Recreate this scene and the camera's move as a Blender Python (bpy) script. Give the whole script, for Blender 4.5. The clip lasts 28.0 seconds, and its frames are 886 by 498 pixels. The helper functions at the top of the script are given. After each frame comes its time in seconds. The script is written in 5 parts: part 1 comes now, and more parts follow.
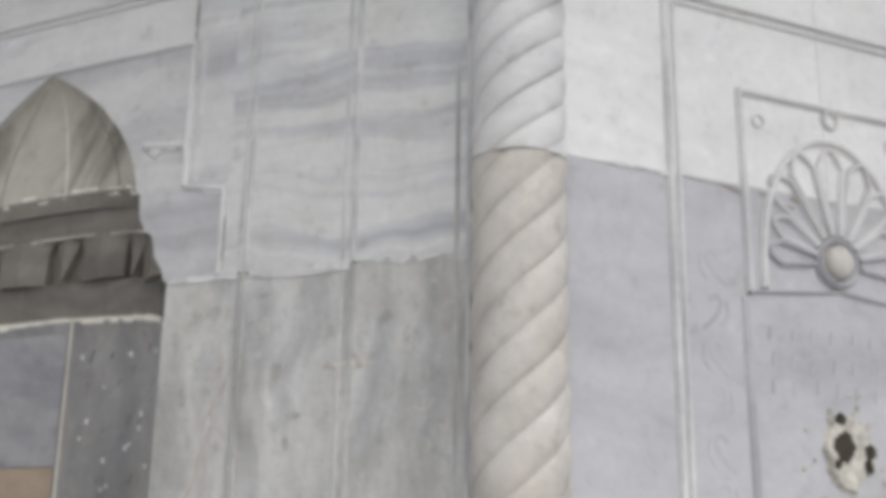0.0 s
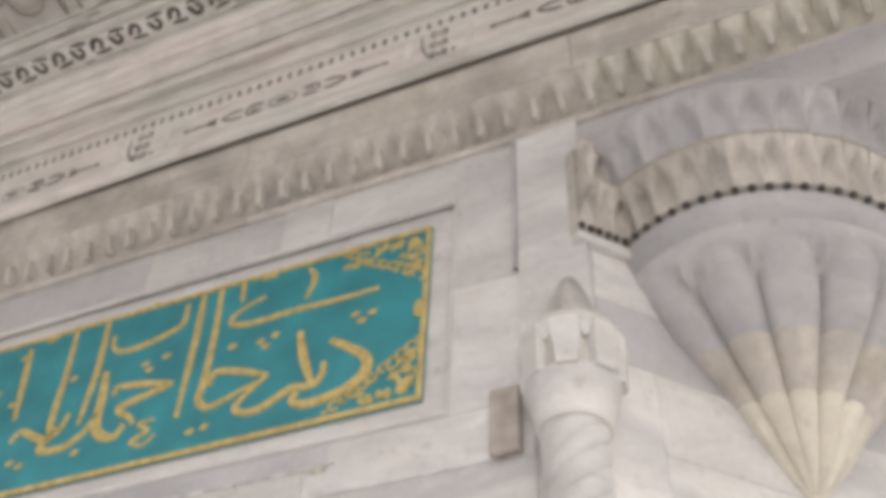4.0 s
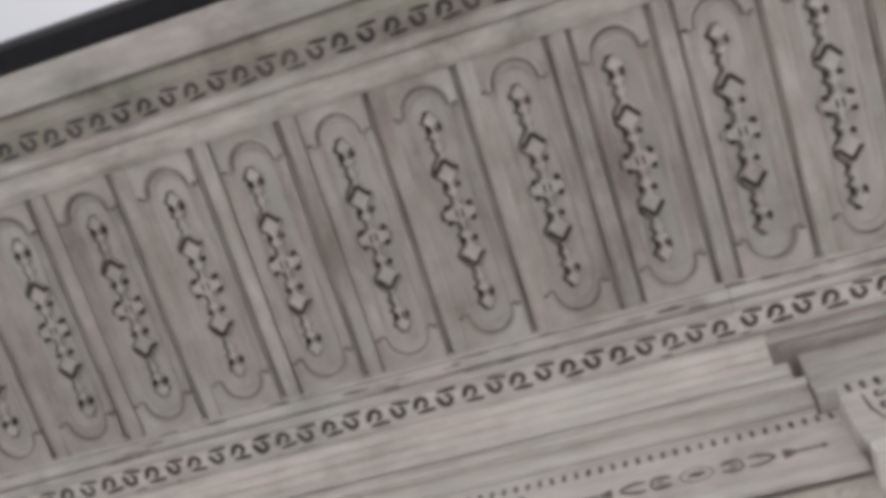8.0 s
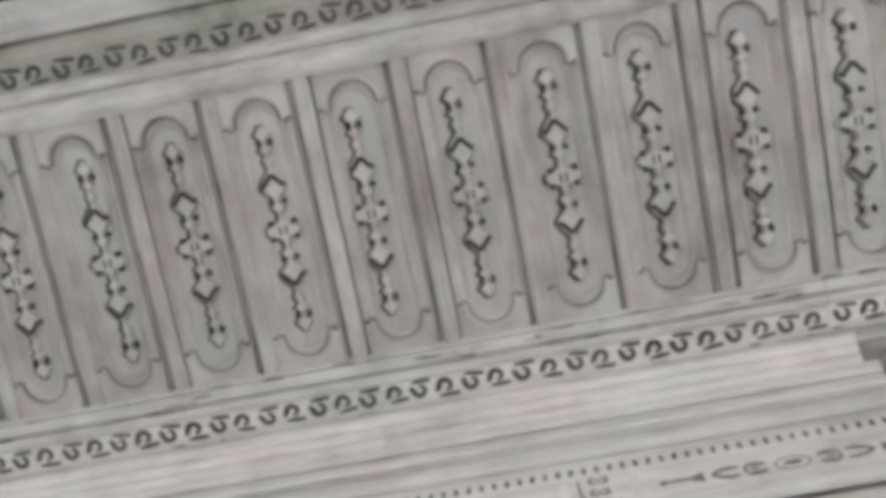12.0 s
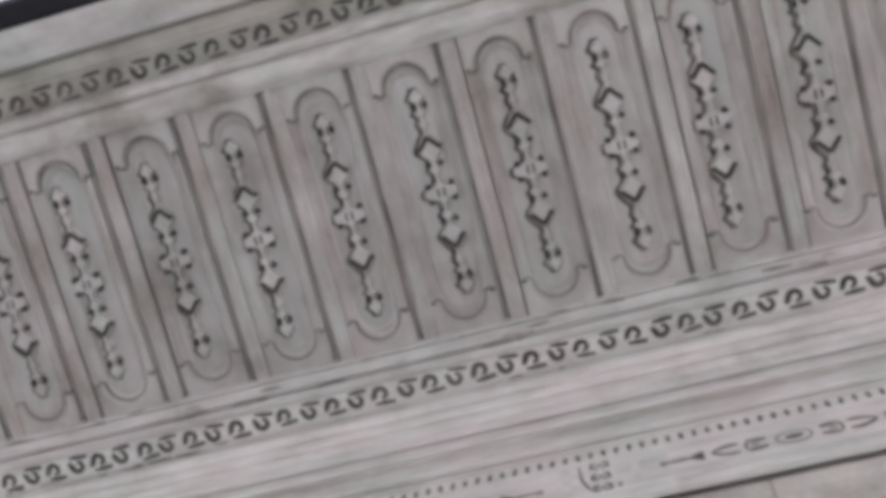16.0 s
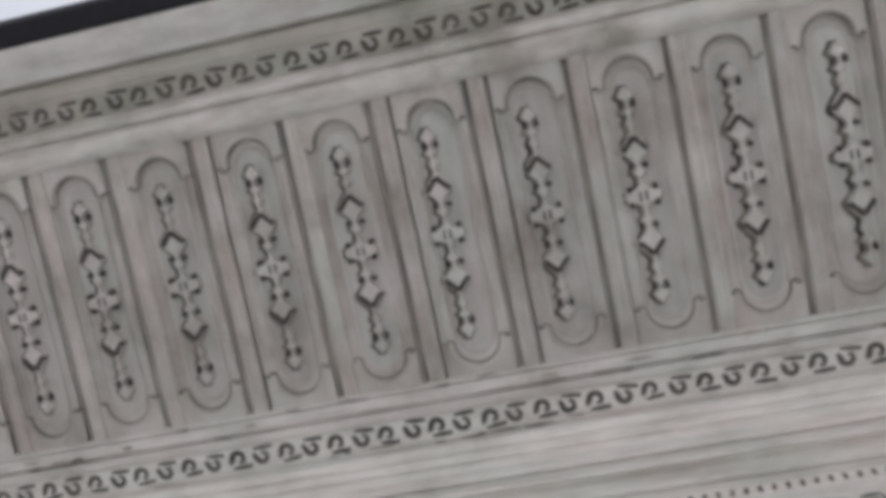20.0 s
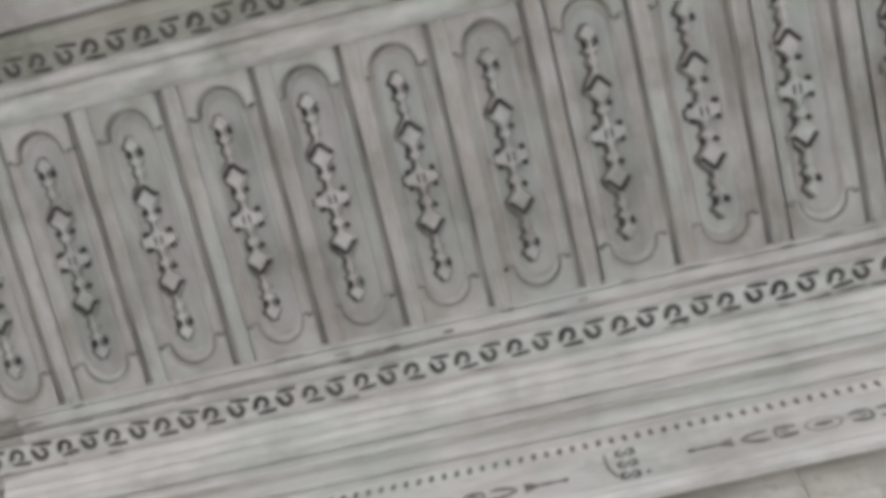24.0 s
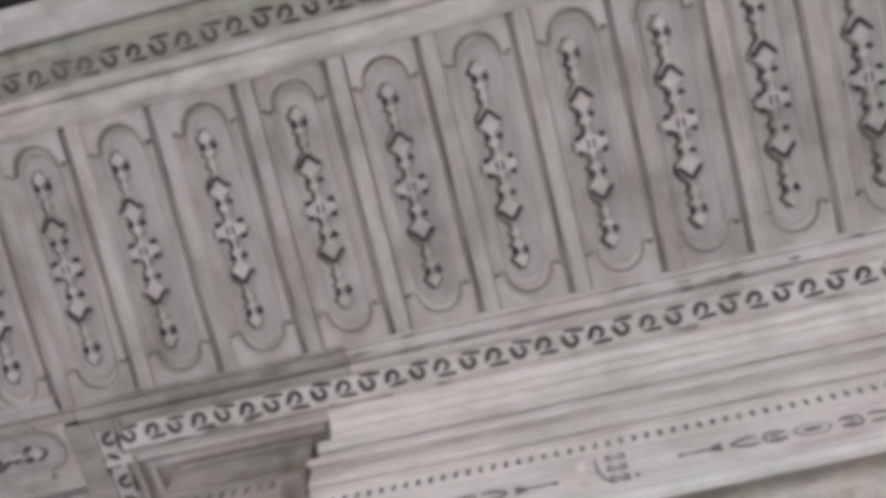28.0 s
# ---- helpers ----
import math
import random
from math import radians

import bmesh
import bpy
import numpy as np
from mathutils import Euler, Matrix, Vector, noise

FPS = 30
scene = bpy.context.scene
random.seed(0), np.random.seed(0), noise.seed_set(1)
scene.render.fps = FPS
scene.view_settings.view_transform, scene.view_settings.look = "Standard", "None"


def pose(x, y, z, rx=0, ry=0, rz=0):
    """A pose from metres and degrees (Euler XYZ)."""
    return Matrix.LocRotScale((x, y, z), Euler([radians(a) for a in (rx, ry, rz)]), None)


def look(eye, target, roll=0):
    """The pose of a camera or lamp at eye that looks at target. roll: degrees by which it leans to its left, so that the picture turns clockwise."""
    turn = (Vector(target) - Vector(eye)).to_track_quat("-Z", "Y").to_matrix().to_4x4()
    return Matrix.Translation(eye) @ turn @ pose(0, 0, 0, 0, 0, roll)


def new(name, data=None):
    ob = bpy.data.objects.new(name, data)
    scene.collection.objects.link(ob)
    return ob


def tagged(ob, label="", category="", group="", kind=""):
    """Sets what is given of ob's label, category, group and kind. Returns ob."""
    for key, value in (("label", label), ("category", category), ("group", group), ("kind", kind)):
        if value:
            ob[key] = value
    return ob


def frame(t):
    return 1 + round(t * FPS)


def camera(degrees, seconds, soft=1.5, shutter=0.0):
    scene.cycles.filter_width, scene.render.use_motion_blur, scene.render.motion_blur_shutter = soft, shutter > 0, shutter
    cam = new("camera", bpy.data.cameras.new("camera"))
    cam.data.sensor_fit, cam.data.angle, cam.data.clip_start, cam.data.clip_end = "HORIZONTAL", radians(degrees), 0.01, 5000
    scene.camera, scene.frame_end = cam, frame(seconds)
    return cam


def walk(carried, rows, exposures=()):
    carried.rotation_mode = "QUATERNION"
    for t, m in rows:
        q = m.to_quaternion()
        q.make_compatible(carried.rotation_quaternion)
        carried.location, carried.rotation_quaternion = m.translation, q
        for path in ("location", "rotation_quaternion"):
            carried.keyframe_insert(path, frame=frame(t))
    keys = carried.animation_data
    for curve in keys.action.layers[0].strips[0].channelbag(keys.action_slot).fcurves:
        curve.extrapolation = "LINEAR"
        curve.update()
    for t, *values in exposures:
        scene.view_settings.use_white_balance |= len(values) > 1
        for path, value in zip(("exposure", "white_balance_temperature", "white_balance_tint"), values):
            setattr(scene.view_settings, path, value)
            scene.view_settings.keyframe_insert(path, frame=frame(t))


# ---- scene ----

# ---------------------------------------------------------------- camera
cam = camera(46.91, 28.0, soft=5.5)
PATH = [
    (0, (0.5022, -1.4320, 1.5983), (-0.7271, 1.1965, 2.3600), 0.858),
    (0.5, (0.5108, -1.4614, 1.6507), (-0.7430, 1.1172, 2.5333), 1.222),
    (1, (0.4998, -1.4959, 1.6900), (-0.7373, 1.0259, 2.7437), 1.080),
    (1.5, (0.4755, -1.5498, 1.7491), (-0.7046, 0.9474, 2.9202), 0.581),
    (2, (0.4586, -1.6211, 1.7812), (-0.6465, 0.8362, 3.1005), 0.075),
    (2.5, (0.4675, -1.6570, 1.7926), (-0.6000, 0.7009, 3.3093), 0.893),
    (3, (0.4875, -1.6721, 1.8179), (-0.5500, 0.5376, 3.5617), 1.968),
    (3.5, (0.4688, -1.7031, 1.8244), (-0.4965, 0.3596, 3.7772), 2.273),
    (4, (0.4597, -1.7411, 1.8273), (-0.4420, 0.1560, 3.9692), 3.060),
    (4.5, (0.4770, -1.8201, 1.7933), (-0.3962, -0.1067, 4.0958), 4.999),
    (6.5, (0.3345, -2.1570, 2.0279), (-0.3191, -0.8865, 4.6659), 1.562),
    (7, (0.2879, -2.1726, 2.0569), (-0.3138, -0.9601, 4.7342), 2.883),
    (7.5, (0.2475, -2.1773, 2.0683), (-0.3153, -0.9907, 4.7656), 4.386),
    (8, (0.2055, -2.1856, 2.0750), (-0.3204, -0.9953, 4.7781), 5.848),
    (8.5, (0.1565, -2.1843, 2.0788), (-0.3293, -0.9799, 4.7832), 6.955),
    (9, (0.0952, -2.1611, 2.0751), (-0.3449, -0.9495, 4.7840), 7.708),
    (9.5, (0.0197, -2.1366, 2.0701), (-0.3690, -0.9219, 4.7855), 7.234),
    (10, (-0.0819, -2.1133, 2.0596), (-0.4078, -0.9007, 4.7841), 5.392),
    (10.5, (-0.2054, -2.0923, 2.0543), (-0.4609, -0.8879, 4.7900), 2.428),
    (11, (-0.3273, -2.0615, 2.0545), (-0.5330, -0.8832, 4.8057), -0.216),
    (11.5, (-0.4192, -2.0235, 2.0476), (-0.6074, -0.8911, 4.8192), -1.427),
    (13.5, (-0.6348, -1.9689, 2.0502), (-0.9961, -0.9151, 4.8357), 6.317),
    (14, (-0.7487, -1.9537, 2.0256), (-1.1232, -0.9039, 4.8108), 6.449),
    (14.5, (-0.8970, -1.9280, 2.0117), (-1.2705, -0.8860, 4.8001), 5.851),
    (15, (-1.0642, -1.9030, 2.0049), (-1.4520, -0.8715, 4.7952), 5.759),
    (15.5, (-1.2286, -1.8893, 1.9927), (-1.6185, -0.8735, 4.7885), 5.768),
    (16, (-1.3806, -1.8716, 1.9846), (-1.7870, -0.8817, 4.7873), 6.757),
    (16.5, (-1.5393, -1.8507, 1.9608), (-1.9501, -0.9041, 4.7778), 7.949),
    (17, (-1.7115, -1.8169, 1.9737), (-2.1414, -0.9225, 4.8049), 10.360),
    (17.5, (-1.8585, -1.7742, 1.9911), (-2.3032, -0.9378, 4.8377), 12.996),
    (18, (-2.0025, -1.7431, 2.0081), (-2.4574, -0.9530, 4.8663), 15.286),
    (18.5, (-2.1486, -1.7341, 2.0241), (-2.6026, -0.9685, 4.8891), 16.590),
    (19, (-2.3065, -1.7523, 2.0438), (-2.7590, -0.9790, 4.9069), 16.940),
    (19.5, (-2.4422, -1.7924, 2.0512), (-2.8896, -0.9830, 4.9051), 16.172),
    (20, (-2.5733, -1.8464, 2.0492), (-3.0185, -0.9797, 4.8865), 14.901),
    (20.5, (-2.7047, -1.8954, 2.0509), (-3.1531, -0.9678, 4.8684), 13.863),
    (21, (-2.8523, -1.9297, 2.0562), (-3.3132, -0.9424, 4.8514), 12.871),
    (21.5, (-2.9972, -1.9465, 2.0691), (-3.4612, -0.9138, 4.8473), 11.536),
    (23.5, (-3.7276, -1.8884, 2.0518), (-4.0472, -0.8281, 4.8399), 2.696),
    (24, (-3.9237, -1.8742, 2.0364), (-4.1744, -0.8127, 4.8311), -0.607),
    (24.5, (-4.0920, -1.8561, 2.0232), (-4.3022, -0.8001, 4.8234), -2.813),
    (25, (-4.2193, -1.8449, 1.9961), (-4.4634, -0.7984, 4.7970), -1.376),
    (25.5, (-4.2906, -1.8265, 1.9803), (-4.5997, -0.8033, 4.7834), 1.663),
    (26, (-4.3946, -1.8096, 1.9716), (-4.7380, -0.8134, 4.7804), 3.631),
    (26.5, (-4.5071, -1.8015, 1.9611), (-4.8547, -0.8265, 4.7769), 4.280),
    (27, (-4.6609, -1.8086, 1.9566), (-5.0226, -0.8430, 4.7738), 5.334),
    (27.5, (-4.7956, -1.8073, 1.9495), (-5.1536, -0.8483, 4.7695), 5.696),
    (28, (-4.9347, -1.7983, 1.9400), (-5.2833, -0.8431, 4.7624), 5.880),
]
EXPOSURES = [(0.0, 0.35, 6250, 10), (2.0, 0.5, 6350, 12), (3.0, 0.6, 6550, 12), (4.0, 0.91, 6950, 14), (4.5, 1.05, 7000, 14), (6.5, 0.8, 6750, 11), (7.0, 0.72, 6700, 11), (8.0, 0.66, 6600, 13), (9.0, 0.9, 6440, 12), (10.0, 0.97, 6300, 12), (11.0, 1.14, 6260, 13), (14.0, 0.85, 6240, 6), (15.0, 0.87, 6220, 7), (16.0, 0.86, 6150, 16), (17.0, 0.88, 6200, 15), (18.0, 0.85, 6280, 11), (19.0, 0.7, 6300, 12), (20.0, 0.76, 6250, 12), (21.0, 0.69, 6250, 9), (24.0, 0.96, 6200, 7), (25.0, 1.03, 6320, 14), (27.0, 0.96, 6300, 14), (28.0, 1.01, 6300, 14)]
walk(cam, [(t, look(eye, target, roll)) for t, eye, target, roll in PATH], EXPOSURES)

# ---------------------------------------------------------------- world and light
world = bpy.data.worlds.new("sky")
scene.world = world
world.use_nodes = True
wn = world.node_tree.nodes
sky = wn.new("ShaderNodeTexSky")
sky.sky_type = "NISHITA"
sky.sun_disc = False
SUN_EL, SUN_AZ = radians(60), radians(124)
sky.sun_elevation, sky.sun_rotation = SUN_EL, SUN_AZ
sky.air_density, sky.dust_density, sky.ozone_density = 1.0, 8.0, 0.6
wn["Background"].inputs["Strength"].default_value = 0.15
veil = wn.new("ShaderNodeHueSaturation")  # thin overcast: the blue is veiled
veil.inputs["Saturation"].default_value = 0.25
world.node_tree.links.new(sky.outputs["Color"], veil.inputs["Color"])
world.node_tree.links.new(veil.outputs["Color"], wn["Background"].inputs["Color"])

sun = new("sun", bpy.data.lights.new("sun", "SUN"))
sun.data.energy, sun.data.angle = 0.8, radians(35)
sun.data.color = (1.0, 0.975, 0.94)
SUN_DIR = Vector((math.sin(SUN_AZ) * math.cos(SUN_EL), math.cos(SUN_AZ) * math.cos(SUN_EL), math.sin(SUN_EL)))
sun.matrix_world = look(SUN_DIR * 30, (0, 0, 0))

# ---------------------------------------------------------------- materials


def material(name):
    m = bpy.data.materials.new(name)
    m.use_nodes = True
    t = m.node_tree
    b = t.nodes["Principled BSDF"]

    def node(kind, **put):
        n = t.nodes.new("ShaderNode" + kind)
        for k, v in put.items():
            n.inputs[k].default_value = v
        return n
    return m, t, b, node, t.links.new


def ramp(t, stops):
    r = t.nodes.new("ShaderNodeValToRGB")
    el = r.color_ramp.elements
    while len(el) < len(stops):
        el.new(0.5)
    for e, (p, c) in zip(el, stops):
        e.position = p
        e.color = (*c, 1) if len(c) == 3 else c
    return r


def marble(name, light, dark, bands=(2.0, 2.0, 14.0), veins=0.5, rough=0.45, grime=0.25, shift=1.0, tilt=0.0):
    """Grey-white marble with drawn-out veins; bands: how fast it varies along x, y and z."""
    m, t, b, node, link = material(name)
    geo = node("NewGeometry")
    info = node("ObjectInfo")
    off = node("VectorMath")
    off.operation = "SCALE"
    off.inputs["Scale"].default_value = 7.0 * shift
    link(info.outputs["Random"], off.inputs[0])
    add = node("VectorMath")
    link(geo.outputs["Position"], add.inputs[0])
    link(off.outputs[0], add.inputs[1])
    warp = node("TexNoise", Scale=2.2, Detail=3.0)
    link(add.outputs[0], warp.inputs["Vector"])
    ws = node("VectorMath")
    ws.operation = "SCALE"
    ws.inputs["Scale"].default_value = 0.22
    link(warp.outputs["Color"], ws.inputs[0])
    wadd = node("VectorMath")
    link(add.outputs[0], wadd.inputs[0])
    link(ws.outputs[0], wadd.inputs[1])
    turned = node("Mapping", Rotation=(0.0, radians(tilt), 0.0))
    link(wadd.outputs[0], turned.inputs["Vector"])
    mp = node("Mapping", Scale=bands)
    link(turned.outputs[0], mp.inputs["Vector"])
    vein = node("TexNoise", Scale=1.0, Detail=6.0, Roughness=0.55)
    link(mp.outputs[0], vein.inputs["Vector"])
    mid = tuple((a + c) / 2 for a, c in zip(light, dark))
    r = ramp(t, [(0.36, dark), (0.47, mid), (0.56, light), (0.75, light)])
    link(vein.outputs["Fac"], r.inputs["Fac"])
    base = node("MixRGB")
    base.inputs[0].default_value = veins
    base.inputs[1].default_value = (*light, 1)
    link(r.outputs[0], base.inputs[2])
    # weather stains
    st = node("TexNoise", Scale=5.5, Detail=7.0, Roughness=0.65)
    link(add.outputs[0], st.inputs["Vector"])
    sr = ramp(t, [(0.42, (1, 1, 1)), (0.72, (0.72, 0.68, 0.6))])
    link(st.outputs["Fac"], sr.inputs["Fac"])
    mul = node("MixRGB")
    mul.blend_type = "MULTIPLY"
    mul.inputs[0].default_value = grime
    link(base.outputs[0], mul.inputs[1])
    link(sr.outputs[0], mul.inputs[2])
    # pale scuffs and small dark pits
    sc = node("TexNoise", Scale=16.0, Detail=8.0, Roughness=0.72)
    link(add.outputs[0], sc.inputs["Vector"])
    scr = ramp(t, [(0.33, (0.66, 0.64, 0.6)), (0.42, (0.96, 0.96, 0.95)), (0.58, (1.0, 1.0, 1.0)), (0.66, (1.14, 1.14, 1.13))])
    link(sc.outputs["Fac"], scr.inputs["Fac"])
    mul2 = node("MixRGB")
    mul2.blend_type = "MULTIPLY"
    mul2.inputs[0].default_value = 0.35 + 0.7 * grime
    link(mul.outputs[0], mul2.inputs[1])
    link(scr.outputs[0], mul2.inputs[2])
    mul = mul2
    # thin drawn-out streaks and crystalline speckle
    mp2 = node("Mapping", Scale=tuple(3.4 * q for q in bands))
    link(turned.outputs[0], mp2.inputs["Vector"])
    thin = node("TexNoise", Scale=1.0, Detail=8.0, Roughness=0.7)
    link(mp2.outputs[0], thin.inputs["Vector"])
    thr = ramp(t, [(0.36, (0.76, 0.76, 0.77)), (0.46, (0.97, 0.97, 0.97)), (0.56, (1.02, 1.02, 1.02)), (0.68, (1.2, 1.2, 1.18))])
    link(thin.outputs["Fac"], thr.inputs["Fac"])
    mul3 = node("MixRGB")
    mul3.blend_type = "MULTIPLY"
    mul3.inputs[0].default_value = 0.12 + 0.5 * grime
    link(mul.outputs[0], mul3.inputs[1])
    link(thr.outputs[0], mul3.inputs[2])
    speck = node("TexNoise", Scale=48.0, Detail=5.0, Roughness=0.8)
    link(add.outputs[0], speck.inputs["Vector"])
    spr = ramp(t, [(0.32, (0.72, 0.72, 0.71)), (0.43, (0.97, 0.97, 0.97)), (0.57, (1.02, 1.02, 1.02)), (0.68, (1.16, 1.16, 1.15))])
    link(speck.outputs["Fac"], spr.inputs["Fac"])
    mul4 = node("MixRGB")
    mul4.blend_type = "MULTIPLY"
    mul4.inputs[0].default_value = 0.25 + 0.75 * grime
    link(mul3.outputs[0], mul4.inputs[1])
    link(spr.outputs[0], mul4.inputs[2])
    mul = mul4
    tone = node("HueSaturation")
    vary = node("MapRange")
    vary.inputs["To Min"].default_value, vary.inputs["To Max"].default_value = 0.94, 1.04
    link(info.outputs["Random"], vary.inputs["Value"])
    link(vary.outputs[0], tone.inputs["Value"])
    link(mul.outputs[0], tone.inputs["Color"])
    link(tone.outputs[0], b.inputs["Base Color"])
    b.inputs["Roughness"].default_value = rough
    fine = node("TexNoise", Scale=70.0, Detail=5.0)
    link(geo.outputs["Position"], fine.inputs["Vector"])
    coarse = node("TexNoise", Scale=20.0, Detail=6.0, Roughness=0.65)
    link(add.outputs[0], coarse.inputs["Vector"])
    b1 = node("Bump", Strength=0.12, Distance=0.004)
    link(fine.outputs["Fac"], b1.inputs["Height"])
    b2 = node("Bump", Strength=0.2 + 0.4 * grime, Distance=0.008)
    link(coarse.outputs["Fac"], b2.inputs["Height"])
    link(b1.outputs[0], b2.inputs["Normal"])
    link(b2.outputs[0], b.inputs["Normal"])
    return m


def painted_wood(name, colour, stain, grain=(3.0, 3.0, 3.0), wear=0.5, rough=0.7, vary=(0.9, 1.06), blot=0.8):
    """Old distempered wood: pale paint with grey-brown stains drawn along the boards."""
    m, t, b, node, link = material(name)
    geo = node("NewGeometry")
    info = node("ObjectInfo")
    off = node("VectorMath")
    off.operation = "SCALE"
    off.inputs["Scale"].default_value = 5.0
    link(info.outputs["Random"], off.inputs[0])
    add = node("VectorMath")
    link(geo.outputs["Position"], add.inputs[0])
    link(off.outputs[0], add.inputs[1])
    mp = node("Mapping", Scale=grain)
    link(add.outputs[0], mp.inputs["Vector"])
    n1 = node("TexNoise", Scale=2.0, Detail=7.0, Roughness=0.6)
    link(mp.outputs[0], n1.inputs["Vector"])
    r1 = ramp(t, [(0.4, (0, 0, 0)), (0.68, (1, 1, 1))])
    link(n1.outputs["Fac"], r1.inputs["Fac"])
    n2 = node("TexNoise", Scale=26.0, Detail=4.0, Roughness=0.7)
    link(mp.outputs[0], n2.inputs["Vector"])
    r2 = ramp(t, [(0.5, (0, 0, 0)), (0.66, (1, 1, 1))])
    link(n2.outputs["Fac"], r2.inputs["Fac"])
    fac = node("Math")
    fac.operation = "MULTIPLY_ADD"
    link(r2.outputs[0], fac.inputs[0])
    fac.inputs[1].default_value = 0.14
    link(r1.outputs[0], fac.inputs[2])
    f2 = node("Math")
    f2.operation = "MULTIPLY"
    f2.use_clamp = True
    link(fac.outputs[0], f2.inputs[0])
    f2.inputs[1].default_value = wear
    mix = node("MixRGB")
    link(f2.outputs[0], mix.inputs[0])
    mix.inputs[1].default_value = (*colour, 1)
    mix.inputs[2].default_value = (*stain, 1)
    big = node("TexNoise", Scale=3.2, Detail=6.0, Roughness=0.66)
    link(geo.outputs["Position"], big.inputs["Vector"])
    rb = ramp(t, [(0.34, (0.55, 0.53, 0.49)), (0.45, (0.84, 0.84, 0.82)), (0.54, (0.97, 0.97, 0.96)), (0.7, (1.1, 1.08, 1.07))])
    link(big.outputs["Fac"], rb.inputs["Fac"])
    mb = node("MixRGB")
    mb.blend_type = "MULTIPLY"
    mb.inputs[0].default_value = blot
    link(mix.outputs[0], mb.inputs[1])
    link(rb.outputs[0], mb.inputs[2])
    # slow drift between greenish and rosy grey
    hue = node("TexNoise", Scale=2.1, Detail=3.0)
    link(add.outputs[0], hue.inputs["Vector"])
    rh = ramp(t, [(0.36, (0.96, 0.985, 0.95)), (0.62, (1.04, 0.98, 0.97))])
    link(hue.outputs["Fac"], rh.inputs["Fac"])
    mh = node("MixRGB")
    mh.blend_type = "MULTIPLY"
    mh.inputs[0].default_value = 0.8
    link(mb.outputs[0], mh.inputs[1])
    link(rh.outputs[0], mh.inputs[2])
    mix = mh
    tone = node("HueSaturation")
    vr = node("MapRange")
    vr.inputs["To Min"].default_value, vr.inputs["To Max"].default_value = vary
    link(info.outputs["Random"], vr.inputs["Value"])
    link(vr.outputs[0], tone.inputs["Value"])
    link(mix.outputs[0], tone.inputs["Color"])
    link(tone.outputs[0], b.inputs["Base Color"])
    b.inputs["Roughness"].default_value = rough
    b.inputs["Specular IOR Level"].default_value = 0.12
    bump = node("Bump", Strength=0.25, Distance=0.004)
    link(n2.outputs["Fac"], bump.inputs["Height"])
    link(bump.outputs[0], b.inputs["Normal"])
    return m


def plain(name, colour, rough=0.6, metallic=0.0, spread=0.2, scale=30.0):
    m, t, b, node, link = material(name)
    geo = node("NewGeometry")
    n = node("TexNoise", Scale=scale, Detail=5.0)
    link(geo.outputs["Position"], n.inputs["Vector"])
    lo = tuple(c * (1 - spread) for c in colour)
    hi = tuple(min(1, c * (1 + spread)) for c in colour)
    r = ramp(t, [(0.3, lo), (0.7, hi)])
    link(n.outputs["Fac"], r.inputs["Fac"])
    link(r.outputs[0], b.inputs["Base Color"])
    b.inputs["Roughness"].default_value = rough
    b.inputs["Metallic"].default_value = metallic
    bump = node("Bump", Strength=0.2, Distance=0.003)
    link(n.outputs["Fac"], bump.inputs["Height"])
    link(bump.outputs[0], b.inputs["Normal"])
    return m


M_BANDED = marble("marble_banded", (0.7, 0.69, 0.675), (0.46, 0.46, 0.475), (0.8, 0.8, 10.0), 0.8, grime=0.3)
M_STREAK = marble("marble_streaked", (0.75, 0.745, 0.725), (0.45, 0.455, 0.48), (0.9, 0.9, 17.0), 0.85, grime=0.35)
M_UPRIGHT = marble("marble_upright_veins", (0.63, 0.62, 0.595), (0.36, 0.36, 0.36), (12.0, 12.0, 2.2), 0.75, grime=0.6)
M_PALE = marble("marble_pale", (0.78, 0.77, 0.755), (0.55, 0.545, 0.55), (1.5, 1.5, 7.0), 0.7, grime=0.3)
M_WHITE = marble("marble_clean_white", (0.9, 0.89, 0.87), (0.74, 0.735, 0.73), (1.5, 1.5, 7.0), 0.5, grime=0.15)
M_BLUISH = marble("marble_bluish", (0.55, 0.545, 0.56), (0.4, 0.4, 0.425), (2.0, 2.0, 6.0), 0.7)
M_WARM = marble("marble_weathered", (0.68, 0.64, 0.595), (0.42, 0.4, 0.375), (4.0, 4.0, 4.0), 0.6, grime=0.6)
# Hood, niche and back marbles: shade of a deeper niche is in their colours.
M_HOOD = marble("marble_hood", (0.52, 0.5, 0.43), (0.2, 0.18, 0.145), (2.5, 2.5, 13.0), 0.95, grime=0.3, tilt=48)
M_NICHE = marble("marble_niche_shade", (0.23, 0.212, 0.182), (0.12, 0.11, 0.095), (2.0, 2.0, 10.0), 0.9, grime=0.6)
# Shade of the muqarnas hollows as stone colour; also dark joints and pick marks.
M_SHADE_JOINT = marble("marble_shade_and_joints", (0.2, 0.18, 0.16), (0.09, 0.08, 0.07), (3.0, 3.0, 3.0), 0.6, grime=0.6)
M_BACK = marble("marble_upright_shade", (0.32, 0.31, 0.3), (0.2, 0.2, 0.205), (9.0, 9.0, 1.6), 0.8, grime=0.6)
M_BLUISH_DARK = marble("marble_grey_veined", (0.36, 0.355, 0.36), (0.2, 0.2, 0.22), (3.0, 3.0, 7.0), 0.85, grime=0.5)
M_SHELL = marble("marble_honey", (0.86, 0.82, 0.71), (0.62, 0.59, 0.52), (2.0, 2.0, 8.0), 0.6)
